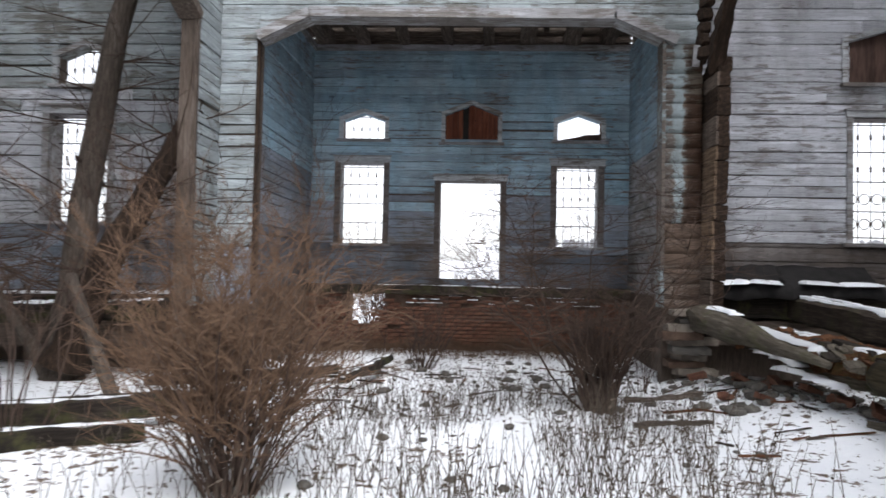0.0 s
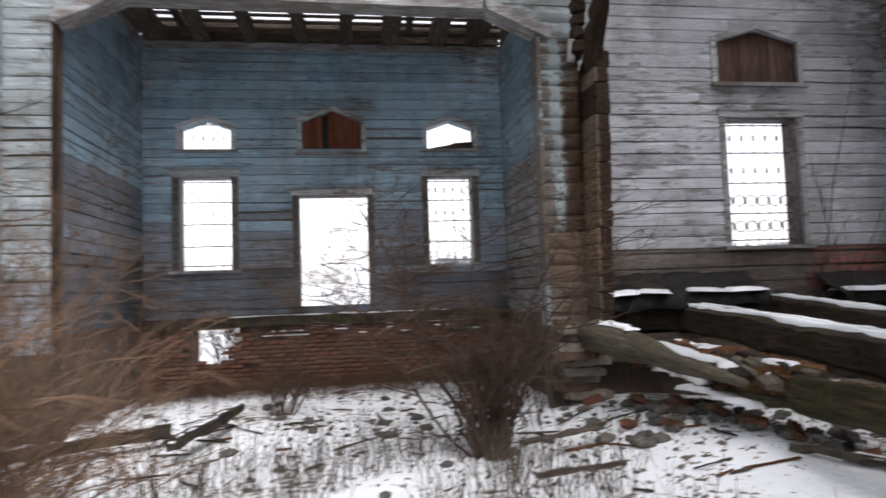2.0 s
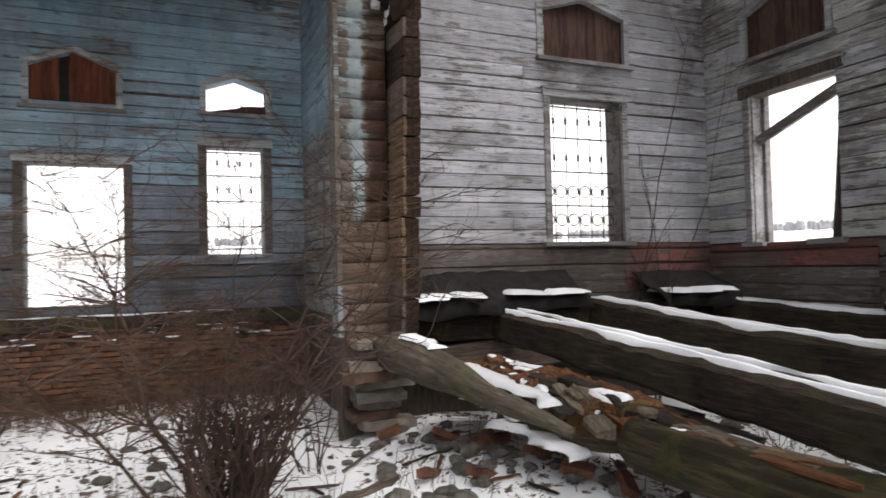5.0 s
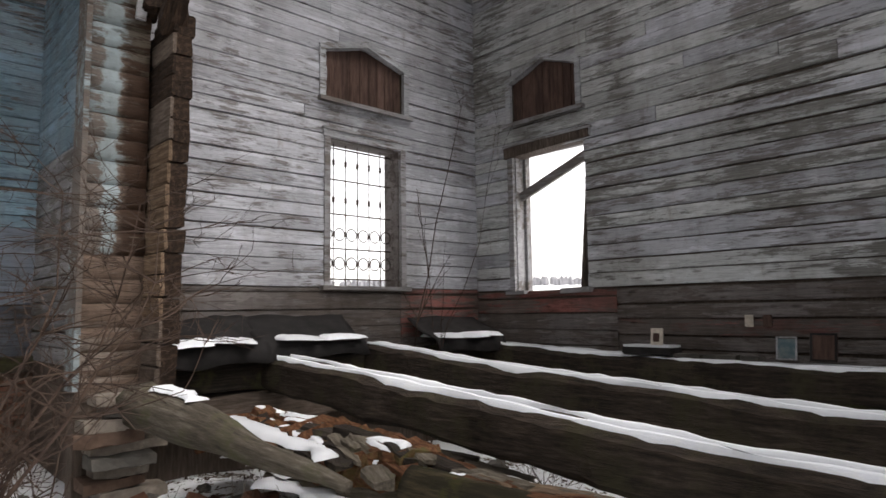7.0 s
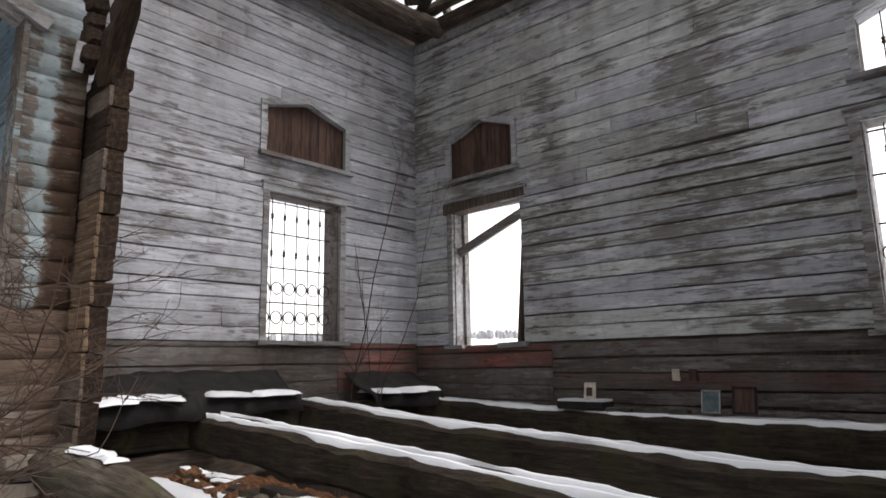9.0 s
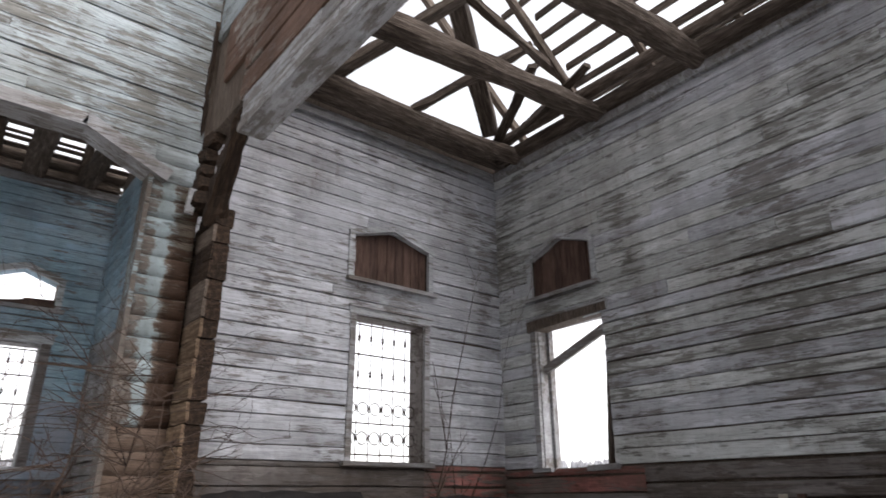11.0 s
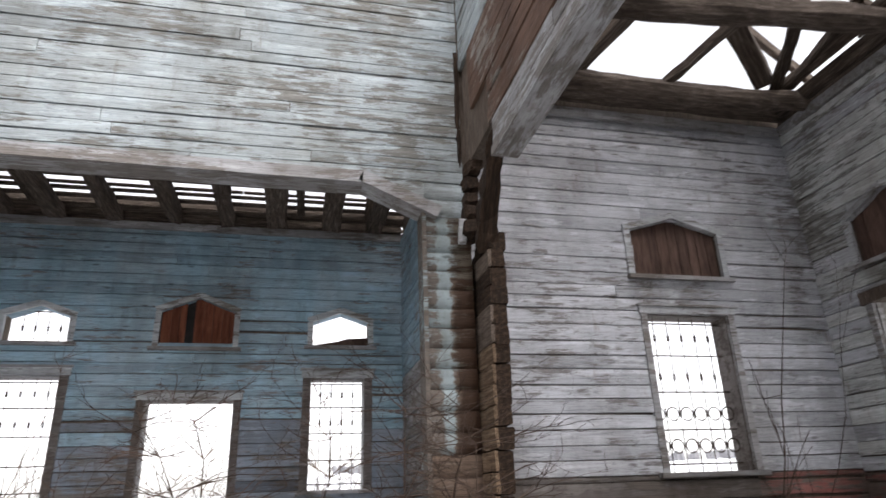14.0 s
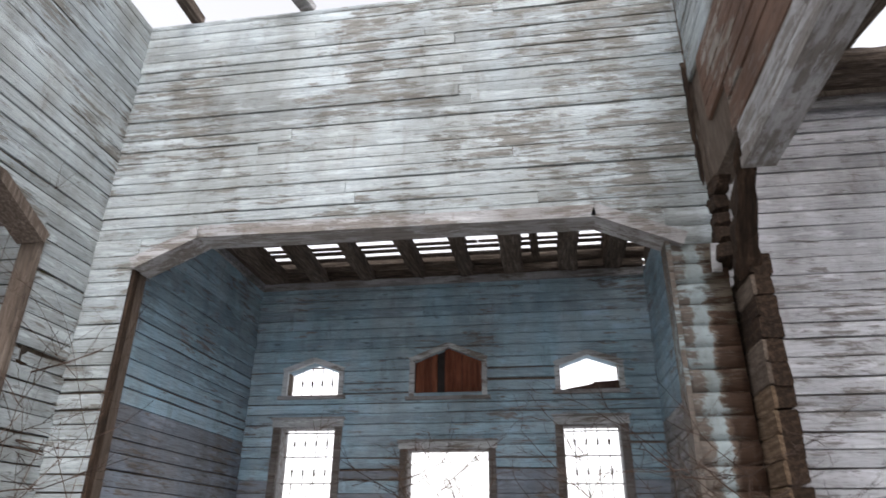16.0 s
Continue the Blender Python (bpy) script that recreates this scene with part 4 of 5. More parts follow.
for i in range(16):
    r2 = random.Random(1300 + i)
    y = r2.uniform(6.2, 7.7)
    put("splinter", timber((4.36 + r2.uniform(-.12, .16), y, .61), (4.38 + r2.uniform(-.1, .12), y - r2.uniform(.25, .7), .62), r2.uniform(.03, .09), .035, .015, 1320 + i, 6, .6), (TANWOOD, MOSSY, ROT)[i % 3], None, "splinter of red rotten wood on the rubble", "wood", "splinters on the rubble")
for i, (a, b, w, h) in enumerate((((4.1, 9.3, .33), (4.9, 7.6, .3), .22, .14), ((4.75, 8.4, .5), (4.85, 6.9, .42), .2, .1), ((4.2, 7.9, .02), (4.9, 7.0, .0), .07, .05))):
    lg = put("rotten_plank", timber(a, b, w, h, .05, 14 + i, 12, .5), ROT if i % 2 else MOSSY, None, "splintered rotten plank on the rubble", "plank", "rotten planks on the rubble")
    snow_cap((a[0] * .6 + b[0] * .4, a[1] * .6 + b[1] * .4, (a[2] * .6 + b[2] * .4) + h * .4), (a[0] * .2 + b[0] * .8, a[1] * .2 + b[1] * .8, (a[2] * .2 + b[2] * .8) + h * .4), w * .7, 60 + i, lg, .03)


for i in range(70):
    r2 = random.Random(900 + i)
    x, y = r2.uniform(4.15, 4.95), r2.uniform(8.1, 10.5)
    z = max(height(x, y) + .06, (.66 - .03 * (10.6 - y)) * (1 - .6 * abs(x - 4.5)) + .05)
    l, q = r2.uniform(.25, .9), r2.uniform(-.5, .5)
    ob = put("splinter", timber((x, y, z), (x + q * l, y - l * .8, z - .1 * l), r2.uniform(.06, .2), r2.uniform(.03, .08), .025, 920 + i, 5, .6), (ROT, MOSSY, JOIST)[i % 3], None, "splinter of red rotten wood on the rubble", "wood", "splinters on the rubble")
    if i % 3 == 0:
        snow_cap((x, y, z + .03), (x + q * l * .7, y - l * .56, z + .03 - .07 * l), .15, 930 + i, ob, .02)


def tar_sheet(x0, x1, y0, y1, z, seed, label):
    """A sagging sheet of roofing felt with patches of snow along its lower edge."""
    g = Geo()
    n, mm = 18, 8
    lie = lambda u, v: z + .07 * noise.noise(Vector((u * 2.0 + seed, v * 1.2, 0))) + .02 * noise.noise(Vector((u * 7, v * 5, seed))) + .26 * v * v - .2 * max(0, .16 - v) / .16
    for j in range(mm + 1):
        for i in range(n + 1):
            u, v = i / n, j / mm
            g.v.append(Vector((x0 + (x1 - x0) * u, y0 + (y1 - y0) * v + .03 * noise.noise(Vector((u * 5, 0, seed))), lie(u, v))))
    for j in range(mm):
        for i in range(n):
            g.f.append((j * (n + 1) + i, j * (n + 1) + i + 1, (j + 1) * (n + 1) + i + 1, (j + 1) * (n + 1) + i))
    ob = new("roofing_felt", g.mesh("roofing_felt", TAR, True))
    sol = ob.modifiers.new("thick", "SOLIDIFY")
    sol.thickness = .02
    tagged(ob, label, "felt")
    u0, u1 = (.05, .85) if seed % 2 else (.15, .95)
    pts = [(x0 + (x1 - x0) * u, y0 + .2, lie(u, .25) + .012) for u in (u0, (u0 + u1) / 2, u1)]
    for a, b in zip(pts, pts[1:]):
        snow_cap(a, b, 1.0, seed + 400, ob, .06)


tar_sheet(3.9, 5.0, 10.95, 11.6, 1.27, 1, "crumpled black roofing felt with snow on it")
tar_sheet(4.9, 6.3, 11.0, 11.6, 1.27, 2, "crumpled black roofing felt with snow on it")
tar_sheet(7.4, 8.7, 10.9, 11.6, 1.22, 3, "crumpled black roofing felt with snow on it")
put("lower_beam", timber((3.95, 11.35, .93), (8.7, 11.4, .93), .3, .34, .03, 21, 18), JOIST, None, "dark rotten sill beam under the wall", "beam")
put("lower_beam", timber((3.95, 11.4, .55), (8.7, 11.45, .55), .3, .34, .03, 22, 18), LOGWALL, None, "dark rotten sill beam under the wall", "beam")
put("sill_log", timber((8.9, 11.5, .6), (8.9, 3.2, .5), .3, .4, .03, 23, 18), JOIST, None, "dark sill log along the wall foot", "beam")

# small things on the sill log by the wall
def on_log(y, size, name, material, label, category, x=8.68, z=1.03, tilt=0):
    ob = thing(name, label, category, at=(x, y, z))
    ob.matrix_basis = pose(x, y, z, 0, tilt, 0)
    w, d, h = size
    g = Geo().box((-d / 2, -w / 2, 0), (d / 2, w / 2, h))
    bm = bmesh.new()
    me = g.mesh(name, material)
    bm.from_mesh(me)
    bmesh.ops.bevel(bm, geom=bm.edges[:], offset=min(size) * .15, segments=2, affect="EDGES")
    part("body", bm, material, ob)
    return ob, g


bx, _ = on_log(8.62, (.62, .3, .09), "dark_box", TAR, "flat dark box with snow on its lid", "box")
part("snow", Geo().box((-.13, -.3, .088), (.13, .3, .115)).mesh("snow", SNOW), SNOW, bx, "thin white snow")
cd, _ = on_log(8.55, (.15, .03, .2), "small_card", CARD, "small pale picture card standing on the box", "card", z=1.14, tilt=8)
part("picture", Geo().box((-.019, -.04, .04), (-.015, .04, .14)).mesh("picture", PANEL), PANEL, cd)
ic, _ = on_log(7.12, (.18, .025, .22), "framed_picture", ICON_BLUE, "small faded blue picture leaning on the wall", "picture", tilt=10)
for y0, y1, z0, z1 in ((-.1, -.085, 0, .24), (.085, .1, 0, .24), (-.085, .085, 0, .015), (-.085, .085, .225, .24)):
    part("frame", Geo().box((-.02, y0, z0), (-.012, y1, z1)).mesh("frame", TRIM), TRIM, ic)
ic, _ = on_log(6.78, (.24, .025, .28), "framed_picture", PANEL, "dark brown framed picture leaning on the wall", "picture", tilt=10)
for y0, y1, z0, z1 in ((-.12, -.1, 0, .28), (.1, .12, 0, .28), (-.1, .1, 0, .02), (-.1, .1, .26, .28)):
    part("frame", Geo().box((-.022, y0, z0), (-.012, y1, z1)).mesh("frame", TAR), TAR, ic)
for y, z in ((7.55, 1.36), (7.36, 1.36)):
    on_log(y, (.09, .02, .13), "small_card", CARD if y > 7.4 else PANEL, "tiny picture card fixed to the wall", "card", 8.88, z)
for i, y in enumerate((8.05, 7.9, 7.7, 7.45, 8.2)):
    on_log(y, (.2, .16, .05), "lump", STONE, "small snowy stone on the sill log", "stone", 8.66, 1.01)

# ---- brick footing of the bay ----
foot = tagged(new("footing_wall", Geo().box((AW - .2, BACK - .02, -.8), (-2.2, BACK + .3, .92)).box((-2.2, BACK - .02, -.8), (-1.42, BACK + .3, .2)).box((-1.42, BACK - .02, -.8), (AE + .2, BACK + .3, .92)).mesh("footing_wall", MORTAR)), "old red brick footing with a broken hole", "wall", kind="structure")
put("sill_beam", timber((AW, BACK - .06, .95), (AE, BACK - .06, .95), .3, .2, .02, 33, 16), JOIST, None, "dark sill beam with a thin line of snow", "beam")
sb = bpy.data.objects["sill_beam"]
snow_cap((-1.6, BACK - .17, 1.04), (2.4, BACK - .17, 1.04), .1, 34, sb, .03)
brick_meshes = []
for k in range(4):
    bm = bmesh.new()
    bmesh.ops.create_cube(bm, size=1)
    for v in bm.verts:
        v.co = Vector((v.co.x * .235, v.co.y * .11, v.co.z * .063)) + Vector((rnd.uniform(-.006, .006), rnd.uniform(-.006, .006), rnd.uniform(-.003, .003)))
    me = bpy.data.meshes.new("brick")
    bm.to_mesh(me)
    bm.free()
    me.materials.append(BRICK)
    brick_meshes.append(me)
count = 0
for row in range(13):
    z = .80 - row * .078
    x = AW + .1 + (.125 if row % 2 else 0)
    while x < AE - .05:
        ledge = row < 3
        if not (-2.3 < x < -1.3 - (.85 - z) * .8 and z > .2 + .25 * noise.noise(Vector((x * 4, z, 0)))) and rnd.random() > (.32 if ledge else .05):
            ob = new("brick", brick_meshes[rnd.randrange(4)])
            ob.parent = foot
            ob.matrix_basis = pose(x, BACK - .07 - (rnd.uniform(-.035, .03) if not ledge else -.03 * (2 - row)) , z, rnd.uniform(-2, 2), rnd.uniform(-1.5, 1.5), rnd.uniform(-2, 2))
            count += 1
        x += .25
cap = Geo()
for i in range(26):
    x, row = rnd.uniform(-1.3, 3.2), rnd.choice((0, 1, 2))
    z = .80 - row * .078 + .035
    w = rnd.uniform(.08, .24)
    cap.box((x, BACK - .15, z), (x + w, BACK - .04, z + .018))
tagged(new("ledge_snow", cap.mesh("ledge_snow", SNOW)), "thin snow lying on the brick ledges", "snow", kind="stuff")

# ---- rubble stones ----
stone_meshes = []
for k in range(5):
    bm = bmesh.new()
    bmesh.ops.create_icosphere(bm, subdivisions=2, radius=.5)
    for v in bm.verts:
        v.co *= 1 + .55 * noise.noise(v.co * 1.7 + Vector((k * 7, 0, 0))) + .3 * noise.noise(v.co * 4.5 + Vector((k * 3, 5, 0)))
        v.co.z *= .62
    me = bpy.data.meshes.new("stone")
    bm.to_mesh(me)
    bm.free()
    me.materials.append(STONE)
    stone_meshes.append(me)
spots = []
for i in range(95):
    spots.append((rnd.uniform(-1.2, 3.2), rnd.uniform(8.8, 13.6), rnd.uniform(.05, .09) if i % 4 else rnd.uniform(.1, .19)))
for i in range(34):
    spots.append((rnd.uniform(3.0, 4.2), rnd.uniform(8.6, 10.9), rnd.uniform(.07, .24)))
for i in range(90):
    spots.append((rnd.uniform(4.7, 7.5), rnd.uniform(6.5, 10.8), rnd.uniform(.08, .26)))
for i in range(24):
    spots.append((rnd.uniform(-4.5, -1), rnd.uniform(10, 13), rnd.uniform(.08, .22)))
for i in range(14):
    spots.append((rnd.uniform(-.8, 3.5), rnd.uniform(5.6, 8.8), rnd.uniform(.06, .13)))
for x, y, s in spots:
    ob = new("stone", stone_meshes[rnd.randrange(5)])
    ob.matrix_basis = pose(x, y, height(x, y) + s * .12, 0, 0, rnd.uniform(0, 360)) @ Matrix.Diagonal((s, s * rnd.uniform(.7, 1.1), s * rnd.uniform(.7, 1.1), 1))
    tagged(ob, "grey fieldstone lying in the snow", "stone", "rubble stones")
for i in range(9):
    x, y, z = 3.5 + rnd.uniform(-.12, .12), 10.95 + rnd.uniform(-.1, .1), .0 + i * .105
    put("flat_stone", timber((x - rnd.uniform(.25, .35), y, z), (x + rnd.uniform(.2, .35), y, z), .3, .1, .03, 200 + i, 5, .3), (FLATSTONE, MORTAR, FLATSTONE, STONE)[i % 4], None, "flat footing stone under the corner", "stone", "footing stones of the corner")
for i in range(5):
    x, y = rnd.uniform(3.4, 4.4), rnd.uniform(8.0, 10.6)
    ob = new("loose_brick", brick_meshes[i % 4])
    ob.matrix_basis = pose(x, y, height(x, y) + .04, rnd.uniform(-25, 25), rnd.uniform(-25, 25), rnd.uniform(0, 180))
    tagged(ob, "loose broken red brick in the rubble", "brick", "loose bricks")

# low broken line of the footing beside the mossy log
for i in range(46):
    r2 = random.Random(1500 + i)
    f = i / 45
    x, y = 3.55 + 1.2 * f + r2.gauss(0, .09), 10.4 - 3.2 * f + r2.gauss(0, .09)
    sz = r2.uniform(.07, .2)
    if i % 7:
        ob = new("stone", stone_meshes[i % 5])
        ob.matrix_basis = pose(x, y, height(x, y) + .05, r2.uniform(-20, 20), 0, r2.uniform(0, 360)) @ Matrix.Diagonal((sz, sz * .8, sz * .8, 1))
        tagged(ob, "grey fieldstone lying in the snow", "stone", "rubble stones")
    else:
        ob = new("loose_brick", brick_meshes[i % 4])
        ob.matrix_basis = pose(x, y, height(x, y) + .09, r2.uniform(-30, 30), r2.uniform(-30, 30), r2.uniform(0, 180))
        tagged(ob, "loose broken red brick in the rubble", "brick", "loose bricks")
for i in range(60):
    r2 = random.Random(1700 + i)
    x, y = (r2.uniform(-2.6, 3.0), r2.uniform(8.6, 13.5)) if i < 40 else (r2.uniform(2.6, 4.0), r2.uniform(7.2, 10.2))
    a, l = r2.uniform(0, 6.3), r2.uniform(.15, .7)
    put("stick", timber((x, y, height(x, y) + .015), (x + math.cos(a) * l, y + math.sin(a) * l, height(x + math.cos(a) * l, y + math.sin(a) * l) + .03), r2.uniform(.01, .032), r2.uniform(.01, .022), .01, 1710 + i, 6, .5), (JOIST, BARK, ROT)[i % 3], None, "dark broken stick lying in the snow", "stick", "sticks in the snow")

# ---- fallen boards and logs of the west side and the bay ----
for i, (a, b, w, h) in enumerate((((-4.6, 6.1, .12), (-1.9, 8.2, .0), .24, .2), ((-4.6, 5.7, -.02), (-2.4, 7.0, -.05), .26, .18), ((-3.4, 9.0, .0), (-1.5, 10.6, -.05), .16, .12), ((-1.2, 9.6, -.02), (-.9, 11.6, -.02), .15, .1), ((2.1, 8.7, .0), (3.1, 9.2, .02), .06, .045), ((2.0, 7.9, -.06), (2.8, 8.0, -.04), .03, .03))):
    ob = put("fallen_plank", timber(a, b, w, h, .03, 300 + i, 12, .3), JOIST if i < 4 else BARK, None, "dark rotten plank lying in the snow", "plank", "fallen planks in the snow")
    if i < 4:
        up = h * .42
        snow_cap((a[0], a[1], a[2] + up), (b[0], b[1], b[2] + up), w * .8, 310 + i, ob, .04)
put("leaning_pole", round_log((-2.95, 7.6, -.12), (-3.9, 8.2, 1.25), .075, .06, .02, 31, 10, 10), BARK, None, "grey pole leaning over the fallen planks", "pole", smooth=True)
ob = put("sill_log", timber((WEST + .1, 11.4, .68), (XW - .1, 11.4, .8), .34, .3, .04, 320, 16), JOIST, None, "dark sill log along the wall foot, snow on top", "beam")
snow_cap((WEST + .3, 11.3, .86), (XW - .4, 11.3, .95), .3, 321, ob, .05)
ob = put("sill_log", timber((-8.2, 10.7, .55), (-3.9, 10.9, .72), .3, .28, .04, 322, 16), JOIST, None, "dark fallen log in the west arm, snow on top", "beam")
snow_cap((-8.0, 10.7, .7), (-4.2, 10.9, .85), .3, 323, ob, .05)
put("lower_beam", timber((WEST + .1, 11.5, .3), (XW - .1, 11.5, .3), .3, .5, .04, 324, 16), LOGWALL, None, "brown rotten beam under the wall", "beam")

# ---- trees and shrubs ----
def grow(g, r, p, d, length, rad, depth, sides=4, spread=.5, droop=0.0, wiggle=.25, kids=3):
    n = 5
    pts, rr = [p.copy()], [rad]
    for i in range(n):
        d = (d + Vector((r.uniform(-1, 1), r.uniform(-1, 1), r.uniform(-.7, .7) - droop)) * wiggle * .4).normalized()
        p = p + d * length / n
        pts.append(p.copy())
        rr.append(rad * (1 - .6 * (i + 1) / n))
    g.tube(pts, rr, sides)
    if depth > 0:
        for k in range(kids):
            f = r.randrange(1, n + 1)
            q = (d + Vector((r.gauss(0, 1), r.gauss(0, 1), r.gauss(.15, .6))) * spread).normalized()
            grow(g, r, pts[f], q, length * r.uniform(.35, .6), rr[f] * .65 + .0012, depth - 1, 3, spread, droop, wiggle, kids)


def shrub(name, x, y, stems, tall, wide, seed, material, label, depth=2, kids=4, rad=.009, group=""):
    r = random.Random(seed)
    z = height(x, y) - .05
    ob = thing(name, label, "shrub", group, at=(x, y, z))
    tw = Geo()
    for i in range(stems):
        w, q = r.uniform(0, 2 * math.pi), r.random() ** .6
        p = Vector((math.cos(w) * .16 * q, math.sin(w) * .16 * q, 0))
        d = Vector((math.cos(w) * wide * q, math.sin(w) * wide * q, 1)).normalized()
        n, length = 7, tall * r.uniform(.6, 1.05)
        pts, rr = [p.copy()], [rad * r.uniform(.8, 1.4)]
        for k in range(n):
            d = (d + Vector((r.uniform(-1, 1), r.uniform(-1, 1), r.uniform(-.3, .3))) * .24).normalized()
            p = p + d * length / n
            pts.append(p.copy())
            rr.append(rr[0] * (1 - .8 * (k + 1) / n))
        part("stem", Geo().tube(pts, rr, 4).mesh("stem", TWIG), TWIG, ob)
        for k in range(kids):
            f = r.randrange(2, n + 1)
            q2 = (d + Vector((r.gauss(0, 1), r.gauss(0, 1), r.gauss(.1, .5))) * .6).normalized()
            grow(tw, r, pts[f], q2, length * r.uniform(.2, .42), rr[f] * .7 + .0016, depth, 3, .6, 0, .3, 3)
    tagged(part("crown", tw.mesh("crown", material), material, ob), kind="stuff")
    return ob


def sapling(x, y, stems, seed, label):
    """A young tree with a few crooked stems and wide angled twigs."""
    r = random.Random(seed)
    ob = thing("sapling", label, "tree", at=(x, y, height(x, y) - .05))
    for dx, dy, tall in stems:
        tw, p, d, n = Geo(), Vector((dx * .15, dy * .15, 0)), Vector((dx, dy, 1)).normalized(), 9
        pts, rr = [p.copy()], [.017]
        for k in range(n):
            d = (d * .75 + Vector((dx, dy, 1)).normalized() * .25 + Vector((r.uniform(-1, 1), r.uniform(-1, 1), r.uniform(-.2, .2))) * .33).normalized()
            p = p + d * tall / n
            pts.append(p.copy())
            rr.append(.017 * (1 - .8 * (k + 1) / n))
        part("stem", Geo().tube(pts, rr, 5).mesh("stem", TWIG), TWIG, ob)
        for k in range(3, n + 1):
            for q in range(4):
                a = r.uniform(0, 6.3)
                grow(tw, r, pts[k], Vector((math.cos(a), math.sin(a) * .8, r.uniform(-.1, .8))).normalized(), r.uniform(.35, .9), rr[k] * .5 + .0028, 2, 3, .8, .0, .7, 3)
        tagged(part("crown", tw.mesh("crown", TWIG), TWIG, ob), kind="stuff")
    return ob


shrub("shrub", -1.15, 5.75, 130, 1.7, .42, 1, TWIG_TAN, "dense bare reddish-tan shrub of many thin stems", 2, 5, .007)
shrub("shrub", 1.87, 9.0, 95, 1.3, .15, 2, TWIG, "bare dark shrub with branching stems in the snow", 1, 3, .011)
shrub("shrub", -.45, 12.3, 24, 1.5, .6, 3, TWIG, "bare thin shrub before the brick footing", 1, 4, .009)
shrub("shrub", -2.2, 7.9, 10, 3.0, .5, 4, TWIG, "tall thin bare shrub", 2, 4, .011)
shrub("shrub", -3.3, 6.6, 9, 2.6, .6, 5, TWIG, "tall thin bare shrub", 2, 4, .010)
shrub("shrub", 2.7, 10.4, 8, 1.6, .45, 6, TWIG, "bare thin shrub by the corner", 1, 3, .008)
sapling(1.85, 9.0, ((-.5, .1, 2.9), (.12, .1, 2.8), (.5, .0, 2.6), (-.2, .15, 3.0), (.35, .2, 2.9), (-.75, 0, 2.6)), 36, "crooked bare sapling growing out of the shrub")
sapling(2.2, 10.3, ((-.4, 0, 2.9), (-.1, .1, 3.0)), 38, "crooked bare sapling beside the corner")
shrub("shrub", 7.5, 11.2, 3, 4.7, .04, 7, TWIG, "slender bare sapling by the wall", 1, 3, .010)
shrub("shrub", 6.0, 8.2, 14, .8, .6, 8, WEED, "low dry weeds between the joists", 1, 3, .004)
shrub("shrub", -.9, 8.2, 10, 1.7, .45, 9, TWIG, "thin bare shrub in the snow", 2, 3, .007)
for i, (x, y, t) in enumerate(((-2.0, 19, 2.6), (.6, 20, 2.6), (1.6, 18.5, 3.2), (2.8, 19, 3.2), (6.2, 16, 2.4), (7.4, 17, 2.4), (8.6, 16, 2.5), (4.5, 20, 2.5), (-6.0, 17, 2.4), (-2.0, 17, 2.0), (11.0, 16.5, 2.3))):
    shrub("shrub", x, y, 30, t, .5, 20 + i, TWIG, "bare winter shrub outside the walls", 2, 3, .012, "shrubs outside the walls")


def tree(x, y, stems, seed, label):
    r = random.Random(seed)
    z = height(x, y) - .1
    ob = thing("tree", label, "tree", at=(x, y, z))
    for pts, rad, bark in stems:
        g, tw = Geo(), Geo()
        P = [Vector(p) for p in pts]
        fine = []
        for a, b in zip(P, P[1:]):
            fine += [a.lerp(b, k / 5) + Vector((r.uniform(-.02, .02), r.uniform(-.02, .02), 0)) for k in range(5)]
        fine.append(P[-1])
        n = len(fine)
        g.tube(fine, [rad * (1.35 if i == 0 else 1) * (1 - .55 * i / n) for i in range(n)], 10)
        part("trunk", g.mesh("trunk", bark, True), bark, ob)
        for k in range(44):
            f = r.randrange(n // 5, n)
            d = Vector((r.gauss(0, 1), r.gauss(0, 1), r.gauss(.5, .6))).normalized()
            grow(tw, r, fine[f], d, r.uniform(.6, 1.6), .014, 2, 4, .6, .05, .3, 3)
        tagged(part("crown", tw.mesh("crown", TWIG), TWIG, ob), kind="stuff")
    return ob


tree(-5.35, 10.3, [([(0, 0, 0), (.13, .05, 1.6), (.27, .1, 3.2), (.62, .2, 5.6), (1.0, .3, 7.4)], .25, BARK), ([(.1, -.1, .3), (.55, -.05, 1.6), (1.1, .1, 2.7), (1.7, .25, 4.0)], .27, POST), ([(-.2, .1, .1), (-1.0, .1, 1.2), (-1.6, .2, 2.2), (-2.2, .3, 4.0)], .1, BARK)], 5, "old bare tree with two leaning trunks inside the ruin")


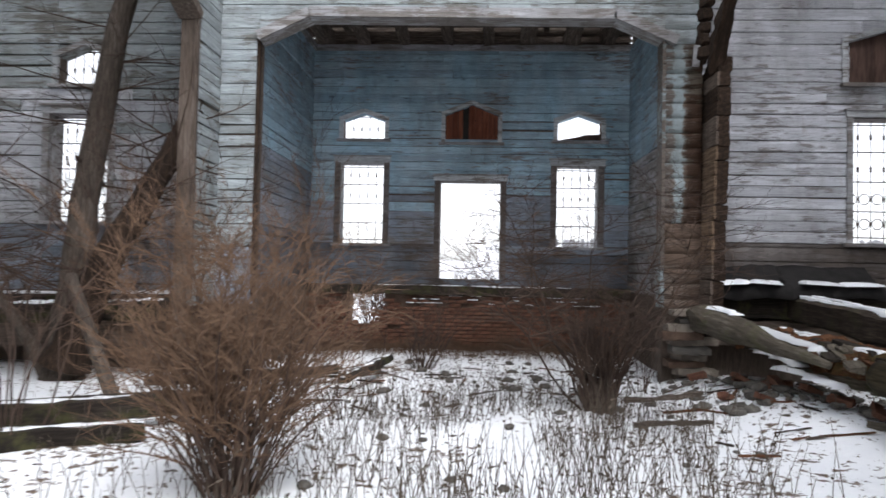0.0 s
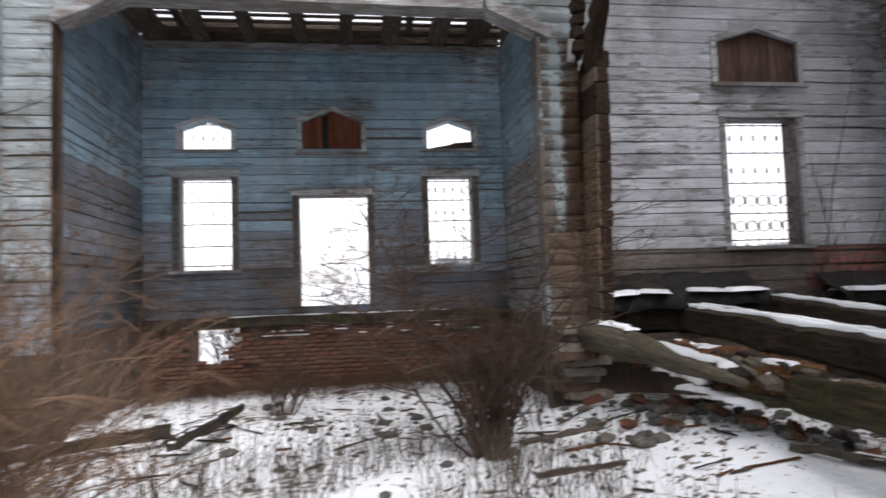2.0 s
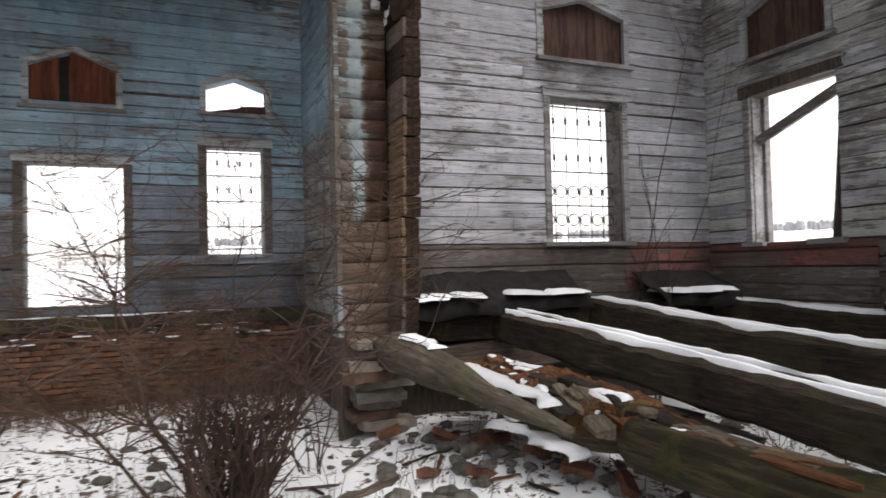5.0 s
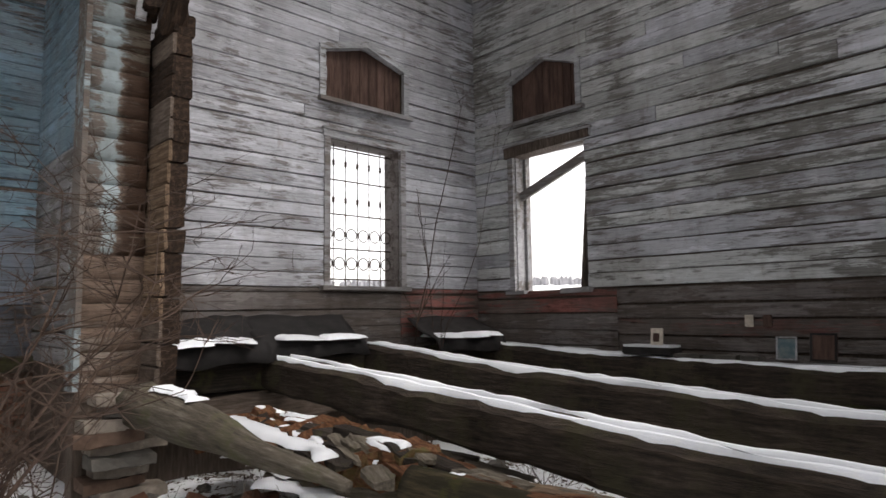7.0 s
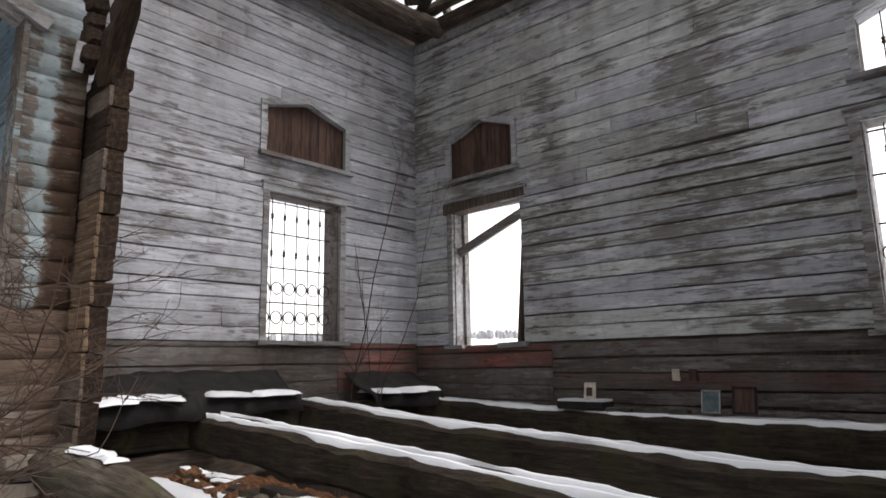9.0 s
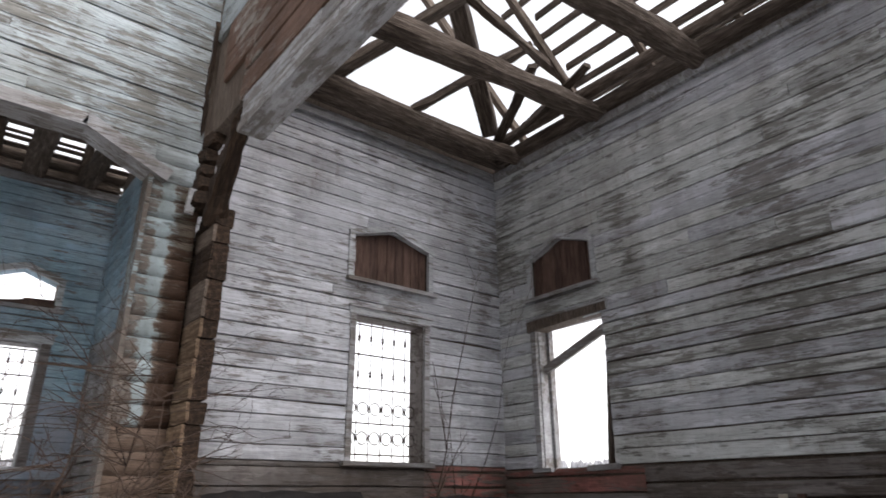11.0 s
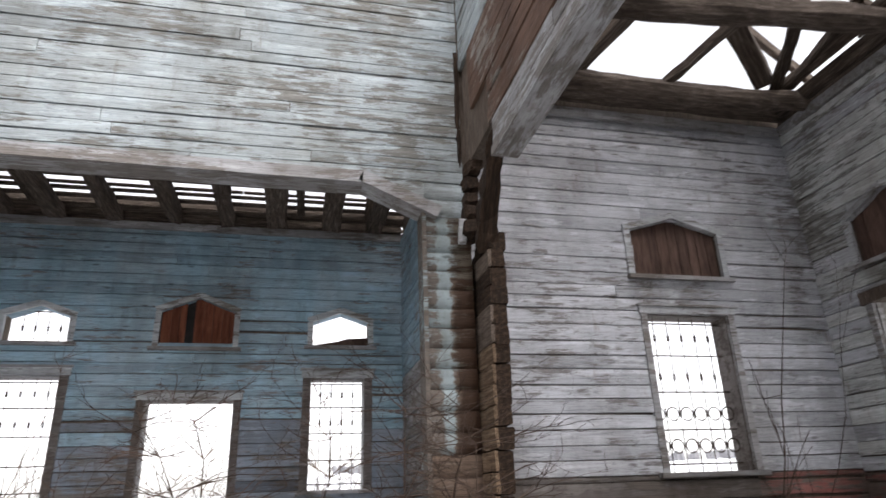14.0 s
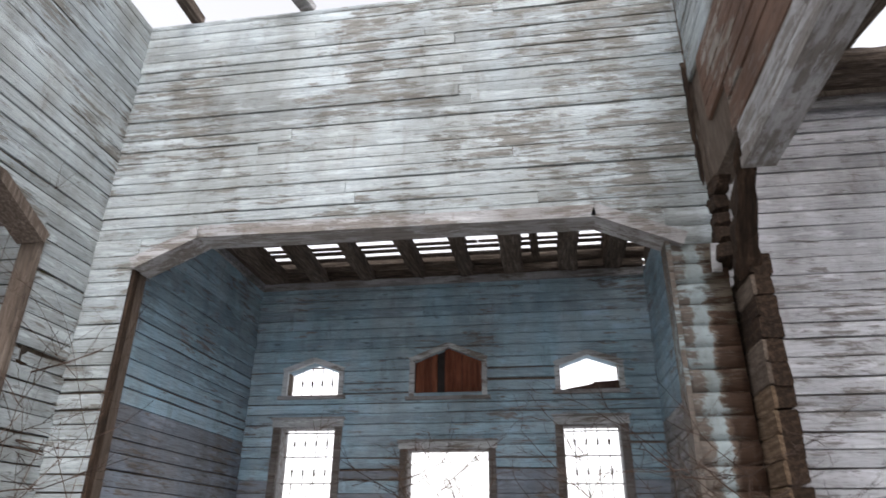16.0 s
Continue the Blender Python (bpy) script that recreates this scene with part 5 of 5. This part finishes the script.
# ---- dry weeds, litter and far woods ----
def weeds():
    r = random.Random(77)
    g = Geo()
    for i in range(2300):
        x, y = r.gauss(1.0, 1.5), r.uniform(4.8, 9.6)
        if noise.noise(Vector((x * .8, y * .8, 8))) < -.22 or x > 2.6 + .1 * r.random() and y < 8:
            continue
        p = Vector((x, y, height(x, y) - .02))
        h = r.uniform(.12, .6) * (1.3 if r.random() < .1 else 1)
        d = Vector((r.gauss(0, .25), r.gauss(0, .25), 1)).normalized()
        q = p + d * h
        g.tube([p, p.lerp(q, .5) + Vector((r.uniform(-.02, .02), r.uniform(-.02, .02), 0)), q], [.0038, .003, .0015], 3)
        for k in range(r.choice((0, 0, 1, 2, 3))):
            f = p.lerp(q, r.uniform(.45, 1))
            e = f + Vector((r.gauss(0, .014), r.gauss(0, .014), r.uniform(-.03, .02)))
            s = Vector((r.gauss(0, .005), r.gauss(0, .005), r.uniform(.004, .012)))
            g.v += [f, e + s, e + (e - f) * .7, e - s]
            n = len(g.v)
            g.f.append((n - 4, n - 3, n - 2, n - 1))
    tagged(new("dry_weeds", mesh_of("dry_weeds", g.v, g.f, WEED)), "dry brown weed stalks standing in snow", "weeds", kind="stuff")
    g = Geo()
    for i in range(3200):
        x, y = r.uniform(-4.5, 7.5), r.uniform(6.5, 14.2)
        if noise.noise(Vector((x * .6, y * .6, 2))) + (.3 if y > 8.3 else -.25) < 0:
            continue
        c = Vector((x, y, height(x, y) + .012))
        a = r.uniform(0, 6.3)
        l, w = r.uniform(.008, .03), r.uniform(.006, .018)
        u, v = Vector((math.cos(a) * l, math.sin(a) * l, r.uniform(-.006, .02))), Vector((-math.sin(a) * w, math.cos(a) * w, r.uniform(-.006, .012)))
        n = len(g.v)
        g.v += [c - u, c + v, c + u, c - v, c + Vector((0, 0, .012))]
        g.f += [(n, n + 1, n + 4), (n + 1, n + 2, n + 4), (n + 2, n + 3, n + 4), (n + 3, n, n + 4)]
    tagged(new("litter", mesh_of("litter", g.v, g.f, TWIG)), "dead leaves and chips of bark on the snow", "litter", kind="stuff")
    g = Geo()
    for i in range(2600):
        x, y = r.uniform(-3.0, 3.4), 14.75 - abs(r.gauss(0, .45))
        p = Vector((x, y, height(x, y) - .02))
        h = r.uniform(.15, .75) * (.6 + .5 * noise.noise(Vector((x * 1.5, 0, 4))))
        q = p + Vector((r.gauss(0, .16), r.gauss(0, .12), 1)).normalized() * h
        g.tube([p, p.lerp(q, .5), q], [.004, .003, .001], 3)
    tagged(new("dead_grass", mesh_of("dead_grass", g.v, g.f, TWIG_TAN)), "brown dead grass along the brick footing", "grass", kind="stuff")
    g = Geo()
    for i in range(1100):
        w = r.uniform(-1.4, 1.5)
        dist = r.uniform(330, 400)
        x, y = dist * math.cos(w), 6 + dist * math.sin(w)
        if x < 0:
            continue
        z = height(x, y) - 1
        h = r.uniform(4.0, 6.0)
        g.tube([(x, y, z), (x, y, z + h * .35), (x + r.uniform(-.5, .5), y, z + h * .8), (x, y, z + h)], [r.uniform(.6, 1.2), r.uniform(1, 2), r.uniform(.7, 1.3), .1], 5)
    tagged(new("far_wood", g.mesh("far_wood", HAZED_FARWOOD)), "winter wood at the far edge of the field, haze in its grey", "trees", kind="stuff")


weeds()
